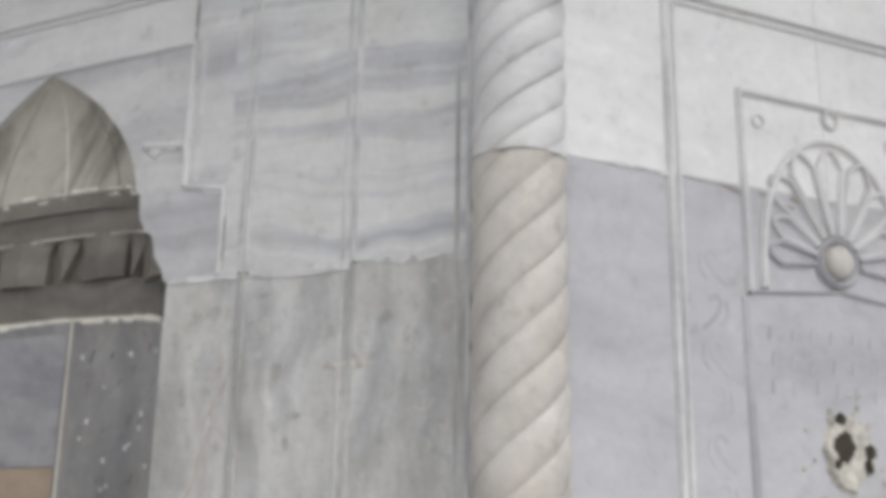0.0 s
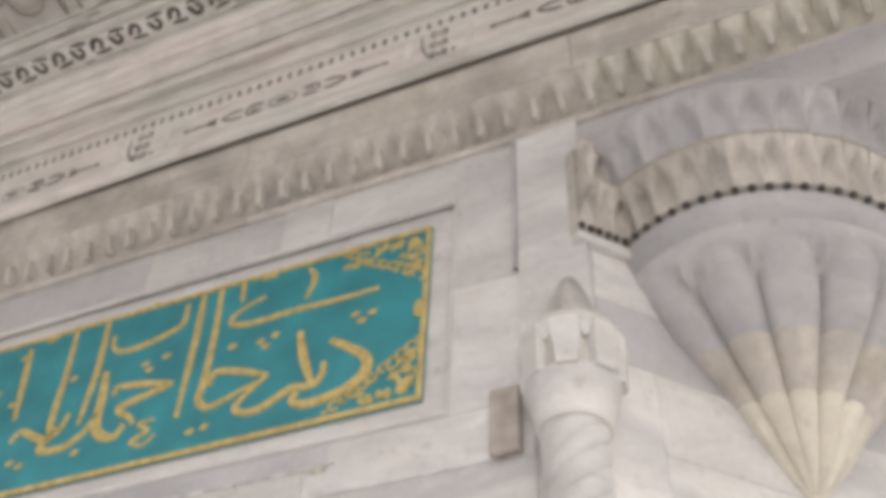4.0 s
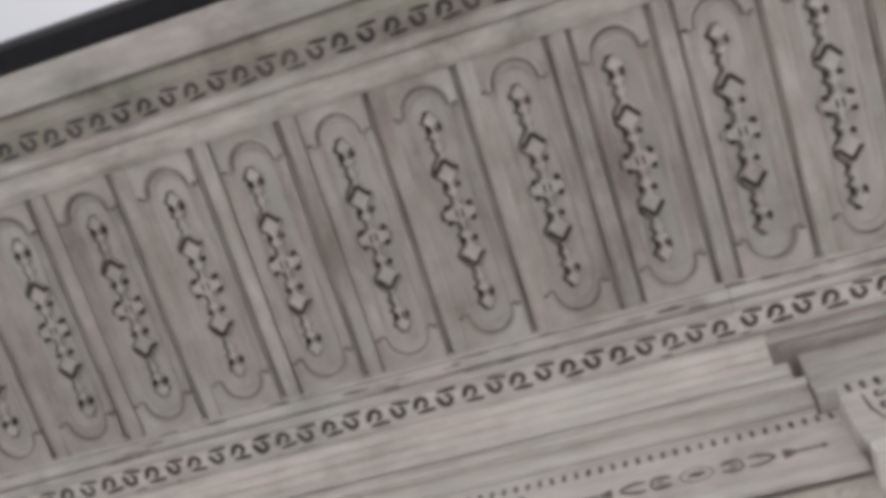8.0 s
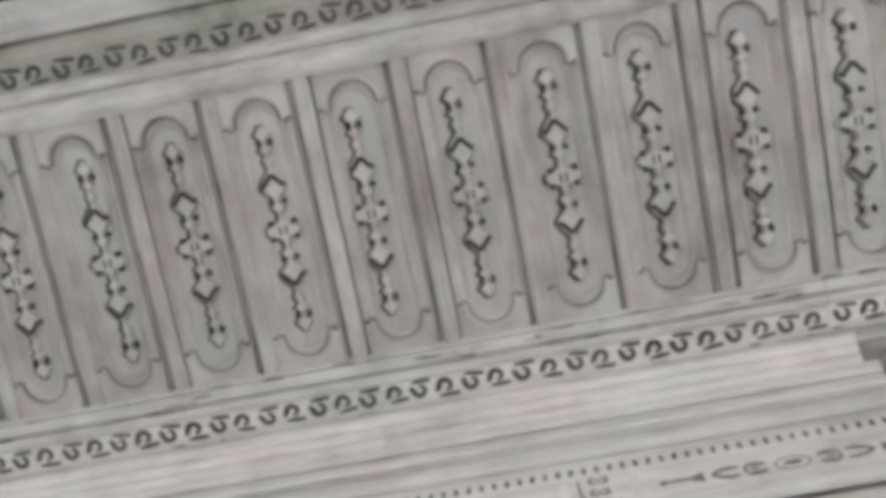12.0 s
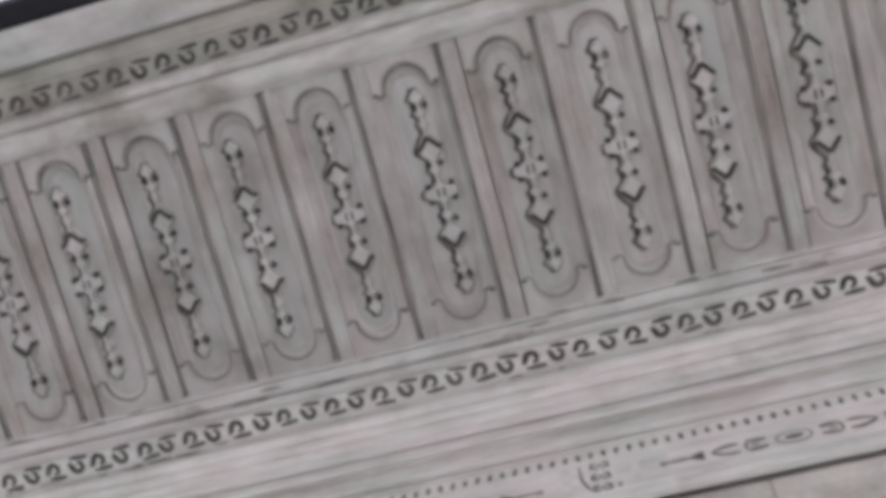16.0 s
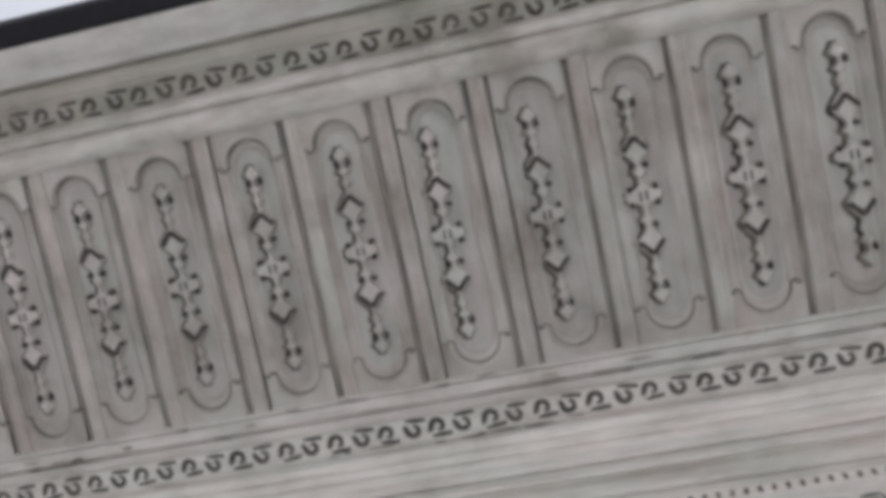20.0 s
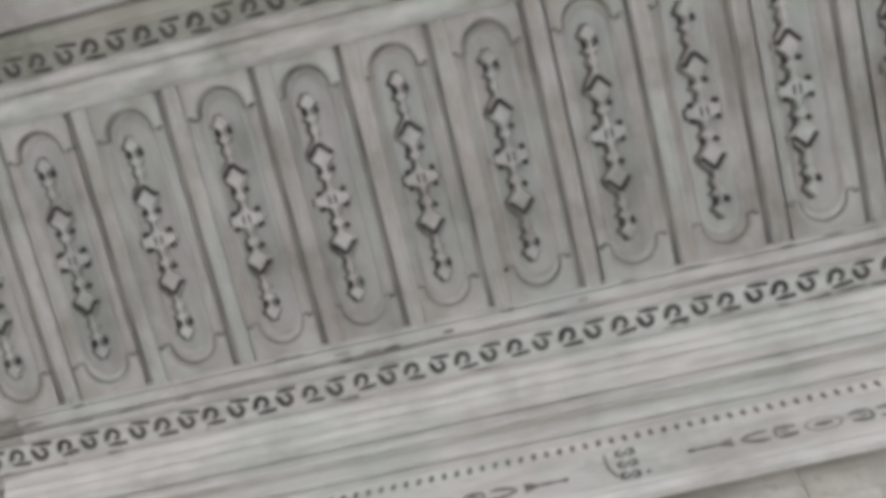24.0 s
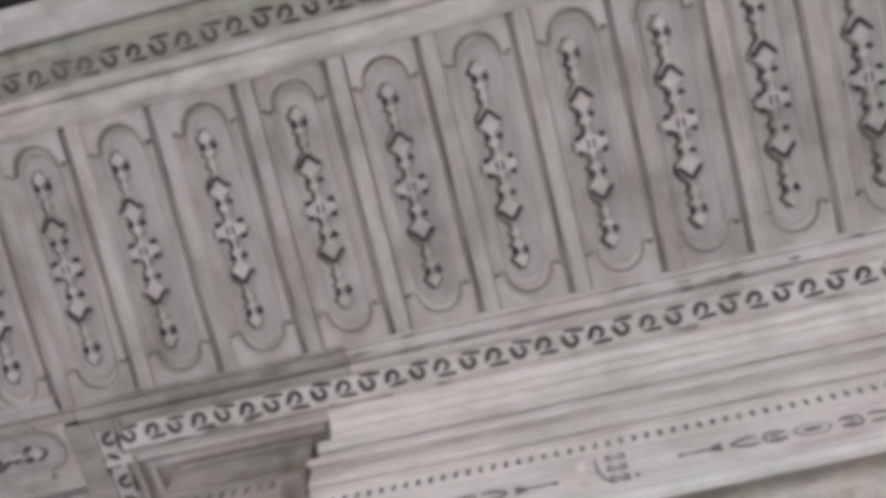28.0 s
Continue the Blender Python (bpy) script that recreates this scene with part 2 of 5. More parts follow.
M_CREAM = marble("marble_cream", (0.74, 0.715, 0.64), (0.5, 0.485, 0.44), (2.0, 2.0, 8.0), 0.6, grime=0.4)
M_JOINT = plain("mortar_joint", (0.52, 0.5, 0.46), 0.9)
M_PLASTER = plain("rough_plaster", (0.58, 0.55, 0.48), 0.95, spread=0.35, scale=60)
M_HOLE = plain("dark_cavity", (0.05, 0.04, 0.03), 0.95)
M_TEAL = plain("teal_enamel_paint", (0.022, 0.265, 0.31), 0.4, spread=0.22, scale=7)
M_GOLD = plain("gold_paint", (0.6, 0.46, 0.17), 0.42, 0.08, 0.3, 40)
M_BOARD = painted_wood("soffit_paint", (0.61, 0.605, 0.59), (0.35, 0.335, 0.315), (9.0, 1.6, 2.0), 0.45, blot=0.5)
M_FRAME = painted_wood("frame_paint", (0.64, 0.63, 0.615), (0.35, 0.295, 0.255), (4.0, 2.0, 4.0), 0.55, blot=0.55)
M_LONG = painted_wood("long_moulding_paint", (0.75, 0.745, 0.73), (0.38, 0.355, 0.33), (2.5, 10.0, 10.0), 0.45, blot=0.6)
# Paler copy for cornice and inner border: light from sky and wall as colour.
M_CORN = painted_wood("cornice_paint_lit", (0.88, 0.87, 0.85), (0.4, 0.37, 0.34), (2.2, 12.0, 12.0), 0.38, blot=0.45)
M_OUT = painted_wood("outer_border_paint", (0.73, 0.72, 0.7), (0.36, 0.335, 0.3), (2.5, 10.0, 10.0), 0.6, blot=0.9)
# Darker, browner border paint for the far corner.
M_DARK_END = painted_wood("dark_end_paint", (0.5, 0.48, 0.455), (0.23, 0.205, 0.18), (2.5, 6.0, 6.0), 0.6, blot=0.9)
M_EDGE = painted_wood("outer_plank_paint", (0.49, 0.485, 0.45), (0.31, 0.305, 0.25), (1.4, 6.0, 6.0), 0.6, blot=0.95)
M_RAW = painted_wood("bare_brown_board", (0.6, 0.56, 0.53), (0.33, 0.285, 0.255), (2.0, 5.0, 5.0), 0.6, blot=0.8)
M_CARVE = painted_wood("carving_paint", (0.67, 0.66, 0.645), (0.42, 0.4, 0.37), (12.0, 12.0, 12.0), 0.4, blot=0.6)
# Dark grooves and strips, and the ornaments' shade laid on as a colour.
M_GROOVE = plain("shade_and_dark_grooves", (0.185, 0.17, 0.15), 0.9, spread=0.7, scale=22)
M_HOLLOW = plain("dark_grey_brown", (0.25, 0.235, 0.21), 0.9, spread=0.5, scale=12)
# Brown tone that carries the shade of the slots beside the battens.
M_SLOT = plain("brown_slot_shade", (0.34, 0.31, 0.28), 0.9, spread=0.5, scale=5)
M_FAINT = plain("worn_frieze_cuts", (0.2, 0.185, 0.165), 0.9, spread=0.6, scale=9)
M_STAIN = plain("rusty_stone", (0.36, 0.28, 0.205), 0.8, spread=0.3, scale=7)
M_BROWN = plain("brown_stone", (0.47, 0.42, 0.375), 0.8)
# Near-black: the shade inside carved cuts as a colour; also the corbel's beads.
M_MARK = plain("cut_shade_and_beads", (0.075, 0.067, 0.06), 0.85, spread=0.35)
# Dark tone standing for the shade in the cut scrolls.
M_SCROLL = plain("scroll_cut_shade", (0.105, 0.095, 0.085), 0.85, spread=0.55, scale=6)
M_LEAD = plain("weathered_lead_edge", (0.012, 0.012, 0.017), 0.85)
M_GROUND = plain("stone_paving", (0.24, 0.238, 0.235), 0.85, spread=0.2, scale=3)

# ---------------------------------------------------------------- helpers


def mesh_of(name, bm, mat):
    me = bpy.data.meshes.new(name)
    bmesh.ops.recalc_face_normals(bm, faces=bm.faces)
    bm.to_mesh(me)
    bm.free()
    me.materials.append(mat)
    return me


def smooth(me, angle=35):
    me.polygons.foreach_set("use_smooth", [True] * len(me.polygons))
    me.set_sharp_from_angle(angle=radians(angle))
    return me


def part(name, bm, mat, parent=None, label="", m=None, soft=0):
    me = bm if isinstance(bm, bpy.types.Mesh) else mesh_of(name, bm, mat)
    if soft:
        smooth(me, soft)
    ob = new(name, me)
    if parent is not None:
        ob.parent = parent
    if m is not None:
        ob.matrix_basis = m
    if label:
        ob["label"] = label
    return ob


def thing(name, label, category, at=(0, 0, 0), group="", kind=""):
    ob = new(name)
    ob.location = at
    return tagged(ob, label, category, group, kind)


def box(x0, x1, y0, y1, z0, z1, bevel=0.0, seg=1):
    bm = bmesh.new()
    vs = [bm.verts.new((x, y, z)) for x in (x0, x1) for y in (y0, y1) for z in (z0, z1)]
    for f in ((0, 1, 3, 2), (4, 6, 7, 5), (0, 4, 5, 1), (2, 3, 7, 6), (0, 2, 6, 4), (1, 5, 7, 3)):
        bm.faces.new([vs[i] for i in f])
    if bevel:
        bmesh.ops.bevel(bm, geom=bm.edges[:], offset=bevel, segments=seg, affect="EDGES")
    return bm


def run(profile, x0, x1, closed=False):
    """A moulding: a (y, z) profile drawn along x."""
    bm = bmesh.new()
    a = [bm.verts.new((x0, y, z)) for y, z in profile]
    b = [bm.verts.new((x1, y, z)) for y, z in profile]
    n = len(profile)
    for i in range(n if closed else n - 1):
        j = (i + 1) % n
        bm.faces.new((a[i], a[j], b[j], b[i]))
    if closed:
        bm.faces.new(a[::-1])
        bm.faces.new(b)
    return bm


def bead_line(pts, width, height, closed=False, flat=0.35):
    """A raised moulding of rounded section along a path in the x-y plane, standing up in +z."""
    bm = bmesh.new()
    n = len(pts)
    rows = []
    for i, p in enumerate(pts):
        a = pts[(i - 1) % n] if closed or i else p
        c = pts[(i + 1) % n] if closed or i < n - 1 else p
        d = Vector((c[0] - a[0], c[1] - a[1]))
        d = d.normalized() if d.length else Vector((1, 0))
        k = Vector((-d.y, d.x))
        rows.append([bm.verts.new((p[0] + k.x * s * width / 2, p[1] + k.y * s * width / 2, h * height))
                     for s, h in ((-1, 0), (-0.75, 0.7), (-flat, 1), (flat, 1), (0.75, 0.7), (1, 0))])
    for i in range(n if closed else n - 1):
        r, s = rows[i], rows[(i + 1) % n]
        for j in range(5):
            bm.faces.new((r[j], r[j + 1], s[j + 1], s[j]))
    return bm


def stroke(bm, pts, widths, z0, z1):
    """A flat band with a given width along its path in the x-y plane, of some thickness."""
    rows = []
    n = len(pts)
    for i, p in enumerate(pts):
        a, c = pts[max(i - 1, 0)], pts[min(i + 1, n - 1)]
        d = Vector((c[0] - a[0], c[1] - a[1]))
        d = d.normalized() if d.length else Vector((1, 0))
        w = widths[i] / 2
        k = Vector((-d.y, d.x)) * w
        rows.append([bm.verts.new((p[0] + k.x, p[1] + k.y, z0)), bm.verts.new((p[0] + k.x * 0.8, p[1] + k.y * 0.8, z1)),
                     bm.verts.new((p[0] - k.x * 0.8, p[1] - k.y * 0.8, z1)), bm.verts.new((p[0] - k.x, p[1] - k.y, z0))])
    for r, s in zip(rows, rows[1:]):
        for j in range(3):
            bm.faces.new((r[j], r[j + 1], s[j + 1], s[j]))
    bm.faces.new(rows[0])
    bm.faces.new(rows[-1][::-1])
    return bm


def slab(outline, z0, z1, chamfer=0.0):
    """A flat plate from a closed outline in the x-y plane, with its edge cut back towards the top."""
    bm = bmesh.new()
    c = Vector((sum(p[0] for p in outline) / len(outline), sum(p[1] for p in outline) / len(outline)))
    low = [bm.verts.new((x, y, z0)) for x, y in outline]
    n = len(outline)
    top = []
    for i, p in enumerate(outline):
        a, d = outline[i - 1], outline[(i + 1) % n]
        k = Vector((a[1] - d[1], d[0] - a[0]))
        k = k.normalized() * chamfer if k.length else k
        top.append(bm.verts.new((p[0] + k.x, p[1] + k.y, z1)))
    for i in range(n):
        j = (i + 1) % n
        bm.faces.new((low[i], low[j], top[j], top[i]))
    f = bm.faces.new(top)
    bmesh.ops.triangulate(bm, faces=[f])
    return bm


def lathe(profile, n=24, turn=2 * math.pi, start=0.0):
    bm = bmesh.new()
    full = turn > 6.28
    rows = []
    for r, z in profile:
        rows.append([bm.verts.new((r * math.cos(start + turn * i / n), r * math.sin(start + turn * i / n), z)) for i in range(n if full else n + 1)])
    for a, b in zip(rows, rows[1:]):
        for i in range(n):
            j = (i + 1) % n if full else i + 1
            bm.faces.new((a[i], a[j], b[j], b[i]))
    return bm


def arc(cx, cy, r, a0, a1, n):
    return [(cx + r * math.cos(radians(a0 + (a1 - a0) * i / n)), cy + r * math.sin(radians(a0 + (a1 - a0) * i / n))) for i in range(n + 1)]


# ---------------------------------------------------------------- the plan
X_MID = -2.648          # the facade is alike on both sides of this line
X_LEFT = 2 * X_MID      # far corner of the facade
Z0, SLOPE = 5.07, -0.185


def soffit_z(y):
    return Z0 + SLOPE * (y + 0.8)


def on_soffit(x, y, drop=0.0, turn=0.0):
    """A pose on the soffit: local x along the wall, y outwards, z down into the air."""
    k = Vector((0, -1, -SLOPE)).normalized()
    n = Vector((1, 0, 0)).cross(k)
    m = Matrix.Identity(4)
    for i, v in enumerate((Vector((1, 0, 0)), k, n)):
        m.col[i] = (*v, 0)
    m.translation = Vector((x, y, soffit_z(y))) + n * drop
    return m @ pose(0, 0, 0, 0, 0, turn)


SLANT = math.hypot(1, SLOPE)
CH = Vector((1, 1.14, 0)).normalized()
CHAMFER = Matrix(((CH.x, -CH.y, 0, 0.02), (CH.y, CH.x, 0, 0), (0, 0, 1, 0), (0, 0, 0, 1)))
CH_LEN = 1.13

# ---------------------------------------------------------------- ground and body of the building
bm = bmesh.new()
bmesh.ops.create_grid(bm, x_segments=2, y_segments=2, size=400)
tagged(part("ground", bm, M_GROUND), "grey stone paving round the fountain", "ground", kind="structure")


def wall_core():
    """Mortared core of the facade with the niche left open."""
    bm = bmesh.new()
    for x0, x1, y0, y1, z0, z1 in ((-0.685, -0.02, 0.03, 0.4, 0, 4.5), (-1.42, -0.685, 0.03, 0.4, 2.5, 4.5), (X_LEFT, -1.42, 0.03, 0.4, 0, 4.5), (-1.46, -0.68, 0.36, 0.42, 0, 2.6)):
        vs = [bm.verts.new((x, y, z)) for x in (x0, x1) for y in (y0, y1) for z in (z0, z1)]
        for f in ((0, 1, 3, 2), (4, 6, 7, 5), (0, 4, 5, 1), (2, 3, 7, 6), (0, 2, 6, 4), (1, 5, 7, 3)):
            bm.faces.new([vs[i] for i in f])
    return bm


wall_south = tagged(part("wall_south", wall_core(), M_JOINT), "grey-white marble facade of a street fountain", "wall", kind="structure")
wall_chamfer = tagged(part("wall_chamfer", box(0.0, CH_LEN, 0.03, 0.3, 0, 4.5), M_JOINT, m=CHAMFER), "chamfered marble corner wall of the fountain", "wall", kind="structure")
tagged(part("wall_east", box(0.72, 0.9, 0.82, 6.5, 0, 4.6), M_PALE), "plain marble side wall", "wall", kind="structure")
tagged(part("wall_west", box(X_LEFT - 0.9, X_LEFT - 0.02, 0.05, 6.5, 0, 4.6), M_PALE), "plain marble side wall", "wall", kind="structure")
tagged(part("wall_north", box(X_LEFT - 0.9, 0.9, 6.5, 6.8, 0, 4.6), M_PALE), "plain marble rear wall", "wall", kind="structure")

# ---------------------------------------------------------------- marble slabs of the facade
GAP = 0.0003


def stone(x0, x1, z0, z1, mat, parent=wall_south, depth=0.03, proud=0.0, label="", m=None):
    bm = box(x0 + GAP, x1 - GAP, -proud, depth, z0 + GAP, z1 - GAP, 0.0014)
    return part("marble_slab", bm, mat, parent, label, m)


# right of the niche
stone(-0.724, -0.350, 0.0, 2.006, M_UPRIGHT)
stone(-0.350, -0.02, 0.0, 2.006, M_UPRIGHT, proud=0.0015)
stone(-0.600, -0.02, 2.006, 2.676, M_STREAK, proud=0.001)
stone(-0.697, -0.600, 2.175, 2.676, M_BANDED)
stone(-0.697, -0.02, 2.676, 3.085, M_BANDED)
stone(-0.640, -0.02, 3.085, 3.232, M_PALE)
stone(-0.697, -0.640, 3.085, 3.168, M_BANDED)
stone(-0.333, -0.15, 3.232, 3.63, M_PALE)
stone(-0.333, -0.15, 3.63, 4.15, M_PALE, proud=0.001)
stone(-0.15, 0.03, 3.232, 4.15, M_PALE, proud=0.014)
# left of the upright joint, up to the writing
stone(-1.44, -0.697, 2.475, 2.609, M_BANDED)
stone(-2.3, -0.697, 2.609, 2.816, M_BANDED)
stone(-2.1, -0.697, 2.816, 3.0, M_BANDED)
stone(-1.9, -0.697, 3.0, 3.168, M_BANDED)
stone(-1.30, -0.640, 3.168, 3.236, M_BLUISH)
stone(-2.2, -1.30, 3.168, 3.236, M_BLUISH)
stone(X_LEFT + 0.1, -2.2, 3.168, 3.236, M_BLUISH)
stone(-0.742, -0.333, 3.972, 4.15, M_PALE)
stone(-0.905, -0.742, 3.972, 4.15, M_PALE, proud=0.004)
stone(-1.40, -0.905, 3.972, 4.15, M_BANDED)
stone(-2.1, -1.40, 3.972, 4.15, M_BLUISH)
stone(-3.6, -2.1, 3.972, 4.15, M_PALE)
stone(X_LEFT + 0.1, -3.6, 3.972, 4.15, M_PALE)
for x0, x1, z0, z1 in ((-3.4, -2.3, 2.609, 2.816), (-4.5, -3.4, 2.609, 2.816), (-3.3, -2.1, 2.816, 3.168), (-4.5, -3.3, 2.816, 3.168)):
    stone(x0, x1, z0, z1, M_BANDED)
stone(-2.9, -1.44, 0.0, 2.609, M_UPRIGHT)
stone(-4.4, -2.9, 0.0, 2.609, M_UPRIGHT)
stone(X_LEFT + 0.1, -4.4, 0.0, 3.168, M_BANDED)
stone(X_LEFT + 0.1, -4.9, 3.236, 3.972, M_PALE)

# the niche: slabs round a stepped, pointed opening
NX = -1.068
SHALLOW = 0.35  # the niche is much wider than deep
LIFT = 0.045     # its tiers rise towards the middle


def hood_half():
    """Right half of the opening's edge from the crown down to the jamb."""
    top = [(0.0, 2.472), (0.05, 2.447), (0.1, 2.415), (0.15, 2.375), (0.195, 2.325), (0.228, 2.275), (0.248, 2.22), (0.252, 2.187)]
    return top + [(0.262, 2.185), (0.268, 2.135), (0.285, 2.105), (0.3, 2.10), (0.312, 2.055), (0.33, 2.03), (0.338, 2.006), (0.344, 1.93), (0.352, 0.9)]


def spandrel(side):
    """Slab beside the niche, from the opening's edge to its own outer edge, in level strips."""
    def outer(z):
        if side < 0:
            return -1.44
        return -0.6985 if z > 2.175 else -0.6015
    rows = [(NX + side * x, z) for x, z in hood_half() if z > 2.0]
    rows = rows[:1] + [r for q, r in zip(rows, rows[1:]) if r[1] < q[1] - 1e-4]
    full = []
    for i, (x, z) in enumerate(rows):
        if i and rows[i - 1][1] > 2.175 >= z:
            f = (rows[i - 1][1] - 2.175) / (rows[i - 1][1] - z)
            xm = rows[i - 1][0] + (x - rows[i - 1][0]) * f
            full += [(xm, 2.1755), (xm, 2.1745)]
        full.append((x, z))
    bm = bmesh.new()
    line = [[bm.verts.new((xa, y, z)) for xa in (x, outer(z)) for y in (0.0, 0.045)] for x, z in full]
    for p, q in zip(line, line[1:]):
        bm.faces.new((p[0], p[2], q[2], q[0]))
        bm.faces.new((p[0], q[0], q[1], p[1]))
        bm.faces.new((p[2], p[3], q[3], q[2]))
    for e in (line[0], line[-1]):
        bm.faces.new((e[0], e[1], e[3], e[2]))
    return bm


part("niche_spandrel", spandrel(1), M_BANDED, wall_south)
part("niche_spandrel", spandrel(-1), M_BANDED, wall_south)
part("jamb", box(-0.7238, -0.69, 0.0315, 0.32, 0.0, 2.004), M_UPRIGHT, wall_south)
stone(-1.44, NX - 0.352, 0.0, 2.006, M_UPRIGHT)


def niche_hood():
    """Half-dome of pointed section that closes the niche."""
    bm = bmesh.new()
    edge = [(x, z) for x, z in hood_half() if z > 2.18]
    rows = []
    n = 14
    for x, z in edge:
        row = []
        for i in range(n + 1):
            a = math.pi * i / n
            depth = 0.2 * math.sin(a) ** 0.8 * (x / 0.252) ** 0.6
            row.append(bm.verts.new((NX - x * math.cos(a), 0.004 + depth, z + LIFT * math.sin(a) * (2.472 - z) / 0.285)))
        rows.append(row)
    for a, b in zip(rows, rows[1:]):
        for i in range(n):
            if (a[i].co - a[i + 1].co).length > 1e-5:
                bm.faces.new((a[i], a[i + 1], b[i + 1], b[i]))
            else:
                bm.faces.new((a[i], b[i + 1], b[i]))
    return bm


def niche_ring(r0, r1, z0, z1, d0, d1, n=20, a0=0.0, a1=180.0):
    """A course of the niche's curved back: half-widths and depths at its foot and its head."""
    bm = bmesh.new()
    rows = []
    for r, d, z in ((r0, d0, z0), (r1, d1, z1)):
        rows.append([bm.verts.new((NX - r * math.cos(radians(a0 + (a1 - a0) * i / n)), 0.004 + d * math.sin(radians(a0 + (a1 - a0) * i / n)), z + LIFT * math.sin(radians(a0 + (a1 - a0) * i / n)))) for i in range(n + 1)])
    for i in range(n):
        bm.faces.new((rows[0][i], rows[0][i + 1], rows[1][i + 1], rows[1][i]))
    return bm


niche = thing("niche", "shaded pointed niche with muqarnas tiers in the facade", "niche", (NX, 0.2, 0))


def in_niche(name, bm, mat, label="", soft=0):
    return part(name, bm, mat, niche, label, Matrix.Translation((-NX, -0.2, 0)) @ Matrix.Diagonal((1, SHALLOW, 1, 1)), soft)


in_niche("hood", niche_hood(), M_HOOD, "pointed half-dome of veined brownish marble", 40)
hood_edge = [(x, z) for x, z in hood_half() if z > 2.18]
for a in (48.0, 90.0, 128.0):
    seam = bmesh.new()
    rungs = []
    for x, z in hood_edge[1:]:
        rungs.append([seam.verts.new((NX - x * math.cos(radians(b)), 0.0025 + 0.2 * math.sin(radians(b)) ** 0.8 * (x / 0.252) ** 0.6, z + LIFT * math.sin(radians(b)) * (2.472 - z) / 0.285)) for b in (a - 0.7, a + 0.7)])
    for p, q in zip(rungs, rungs[1:]):
        seam.faces.new((p[0], p[1], q[1], q[0]))
    in_niche("hood_seam", seam, M_SHELL if a == 90.0 else M_NICHE)
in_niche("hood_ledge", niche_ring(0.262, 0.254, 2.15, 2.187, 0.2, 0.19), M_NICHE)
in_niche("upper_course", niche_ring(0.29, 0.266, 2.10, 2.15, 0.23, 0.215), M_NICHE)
# Ring behind the piers, coloured dark for the shade in the hollows.
in_niche("muqarnas_course", niche_ring(0.36, 0.345, 2.005, 2.10, 0.31, 0.29), M_SHADE_JOINT, "hollows with shade in their colour")
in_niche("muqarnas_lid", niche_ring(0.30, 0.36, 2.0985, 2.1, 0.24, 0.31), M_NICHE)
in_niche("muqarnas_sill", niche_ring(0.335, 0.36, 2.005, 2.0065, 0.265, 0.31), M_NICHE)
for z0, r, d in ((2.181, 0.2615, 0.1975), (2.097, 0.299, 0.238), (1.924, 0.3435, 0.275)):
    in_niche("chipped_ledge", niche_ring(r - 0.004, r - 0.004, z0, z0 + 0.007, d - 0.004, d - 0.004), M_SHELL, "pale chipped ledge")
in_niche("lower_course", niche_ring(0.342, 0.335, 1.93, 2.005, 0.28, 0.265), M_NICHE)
in_niche("back_wall", niche_ring(0.352, 0.346, 0.0, 1.928, 0.29, 0.272), M_BACK, "curved grey back wall, darkened for the niche's shade")
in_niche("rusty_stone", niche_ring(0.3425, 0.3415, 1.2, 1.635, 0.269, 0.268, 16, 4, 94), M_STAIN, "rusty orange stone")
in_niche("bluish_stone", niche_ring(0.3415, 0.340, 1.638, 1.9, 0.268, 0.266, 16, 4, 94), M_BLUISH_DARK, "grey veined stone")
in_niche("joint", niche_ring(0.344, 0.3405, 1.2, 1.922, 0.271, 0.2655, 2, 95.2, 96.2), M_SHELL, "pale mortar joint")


def pier(wide, foot, h):
    """A plate between two hollows: broad at its head, narrow at its foot, folded on a ridge."""
    bm = bmesh.new()
    pts = [(-wide, h), (0, h), (wide, h), (wide * 0.8, h * 0.72), (foot, 0.012), (foot, 0), (0, 0), (-foot, 0), (-foot, 0.012), (-wide * 0.8, h * 0.72)]
    front = [bm.verts.new((x, -0.012 if x == 0 else 0.0, z)) for x, z in pts]
    back = [bm.verts.new((x, 0.02, z)) for x, z in pts]
    bm.faces.new((front[0], front[1], front[6], front[7], front[8], front[9]))
    bm.faces.new((front[1], front[2], front[3], front[4], front[5], front[6]))
    for k in range(10):
        bm.faces.new((front[k], front[(k + 1) % 10], back[(k + 1) % 10], back[k]))
    return bm


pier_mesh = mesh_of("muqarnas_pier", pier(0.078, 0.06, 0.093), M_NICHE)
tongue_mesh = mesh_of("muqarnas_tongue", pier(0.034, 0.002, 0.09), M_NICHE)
for i in range(1, 8):
    a = math.pi * (i + 0.5) / 9
    p = Vector((-0.322 * math.cos(a), 0.257 * SHALLOW * math.sin(a) - 0.2, 2.0065 + LIFT * math.sin(a)))
    out = Vector((math.cos(a) / 0.315, -math.sin(a) / (0.25 * SHALLOW), 0))
    turn = math.degrees(math.atan2(out.y, out.x)) + 90
    if i % 2:
        part("muqarnas_pier", pier_mesh, None, niche, m=pose(*p, 0, 0, turn))
    else:
        p.y += 0.006 * math.sin(a)
        part("muqarnas_tongue", tongue_mesh, None, niche, m=pose(*p, 0, 0, turn))

for a in (32.0, 70.0, 110.0, 148.0):
    in_niche("joint", niche_ring(0.34, 0.333, 1.932, 2.004, 0.278, 0.263, 2, a, a + 0.9), M_SHADE_JOINT)
    in_niche("joint", niche_ring(0.287, 0.263, 2.101, 2.149, 0.2275, 0.2125, 2, a - 18, a - 17.2), M_SHADE_JOINT)
rng = random.Random(21)
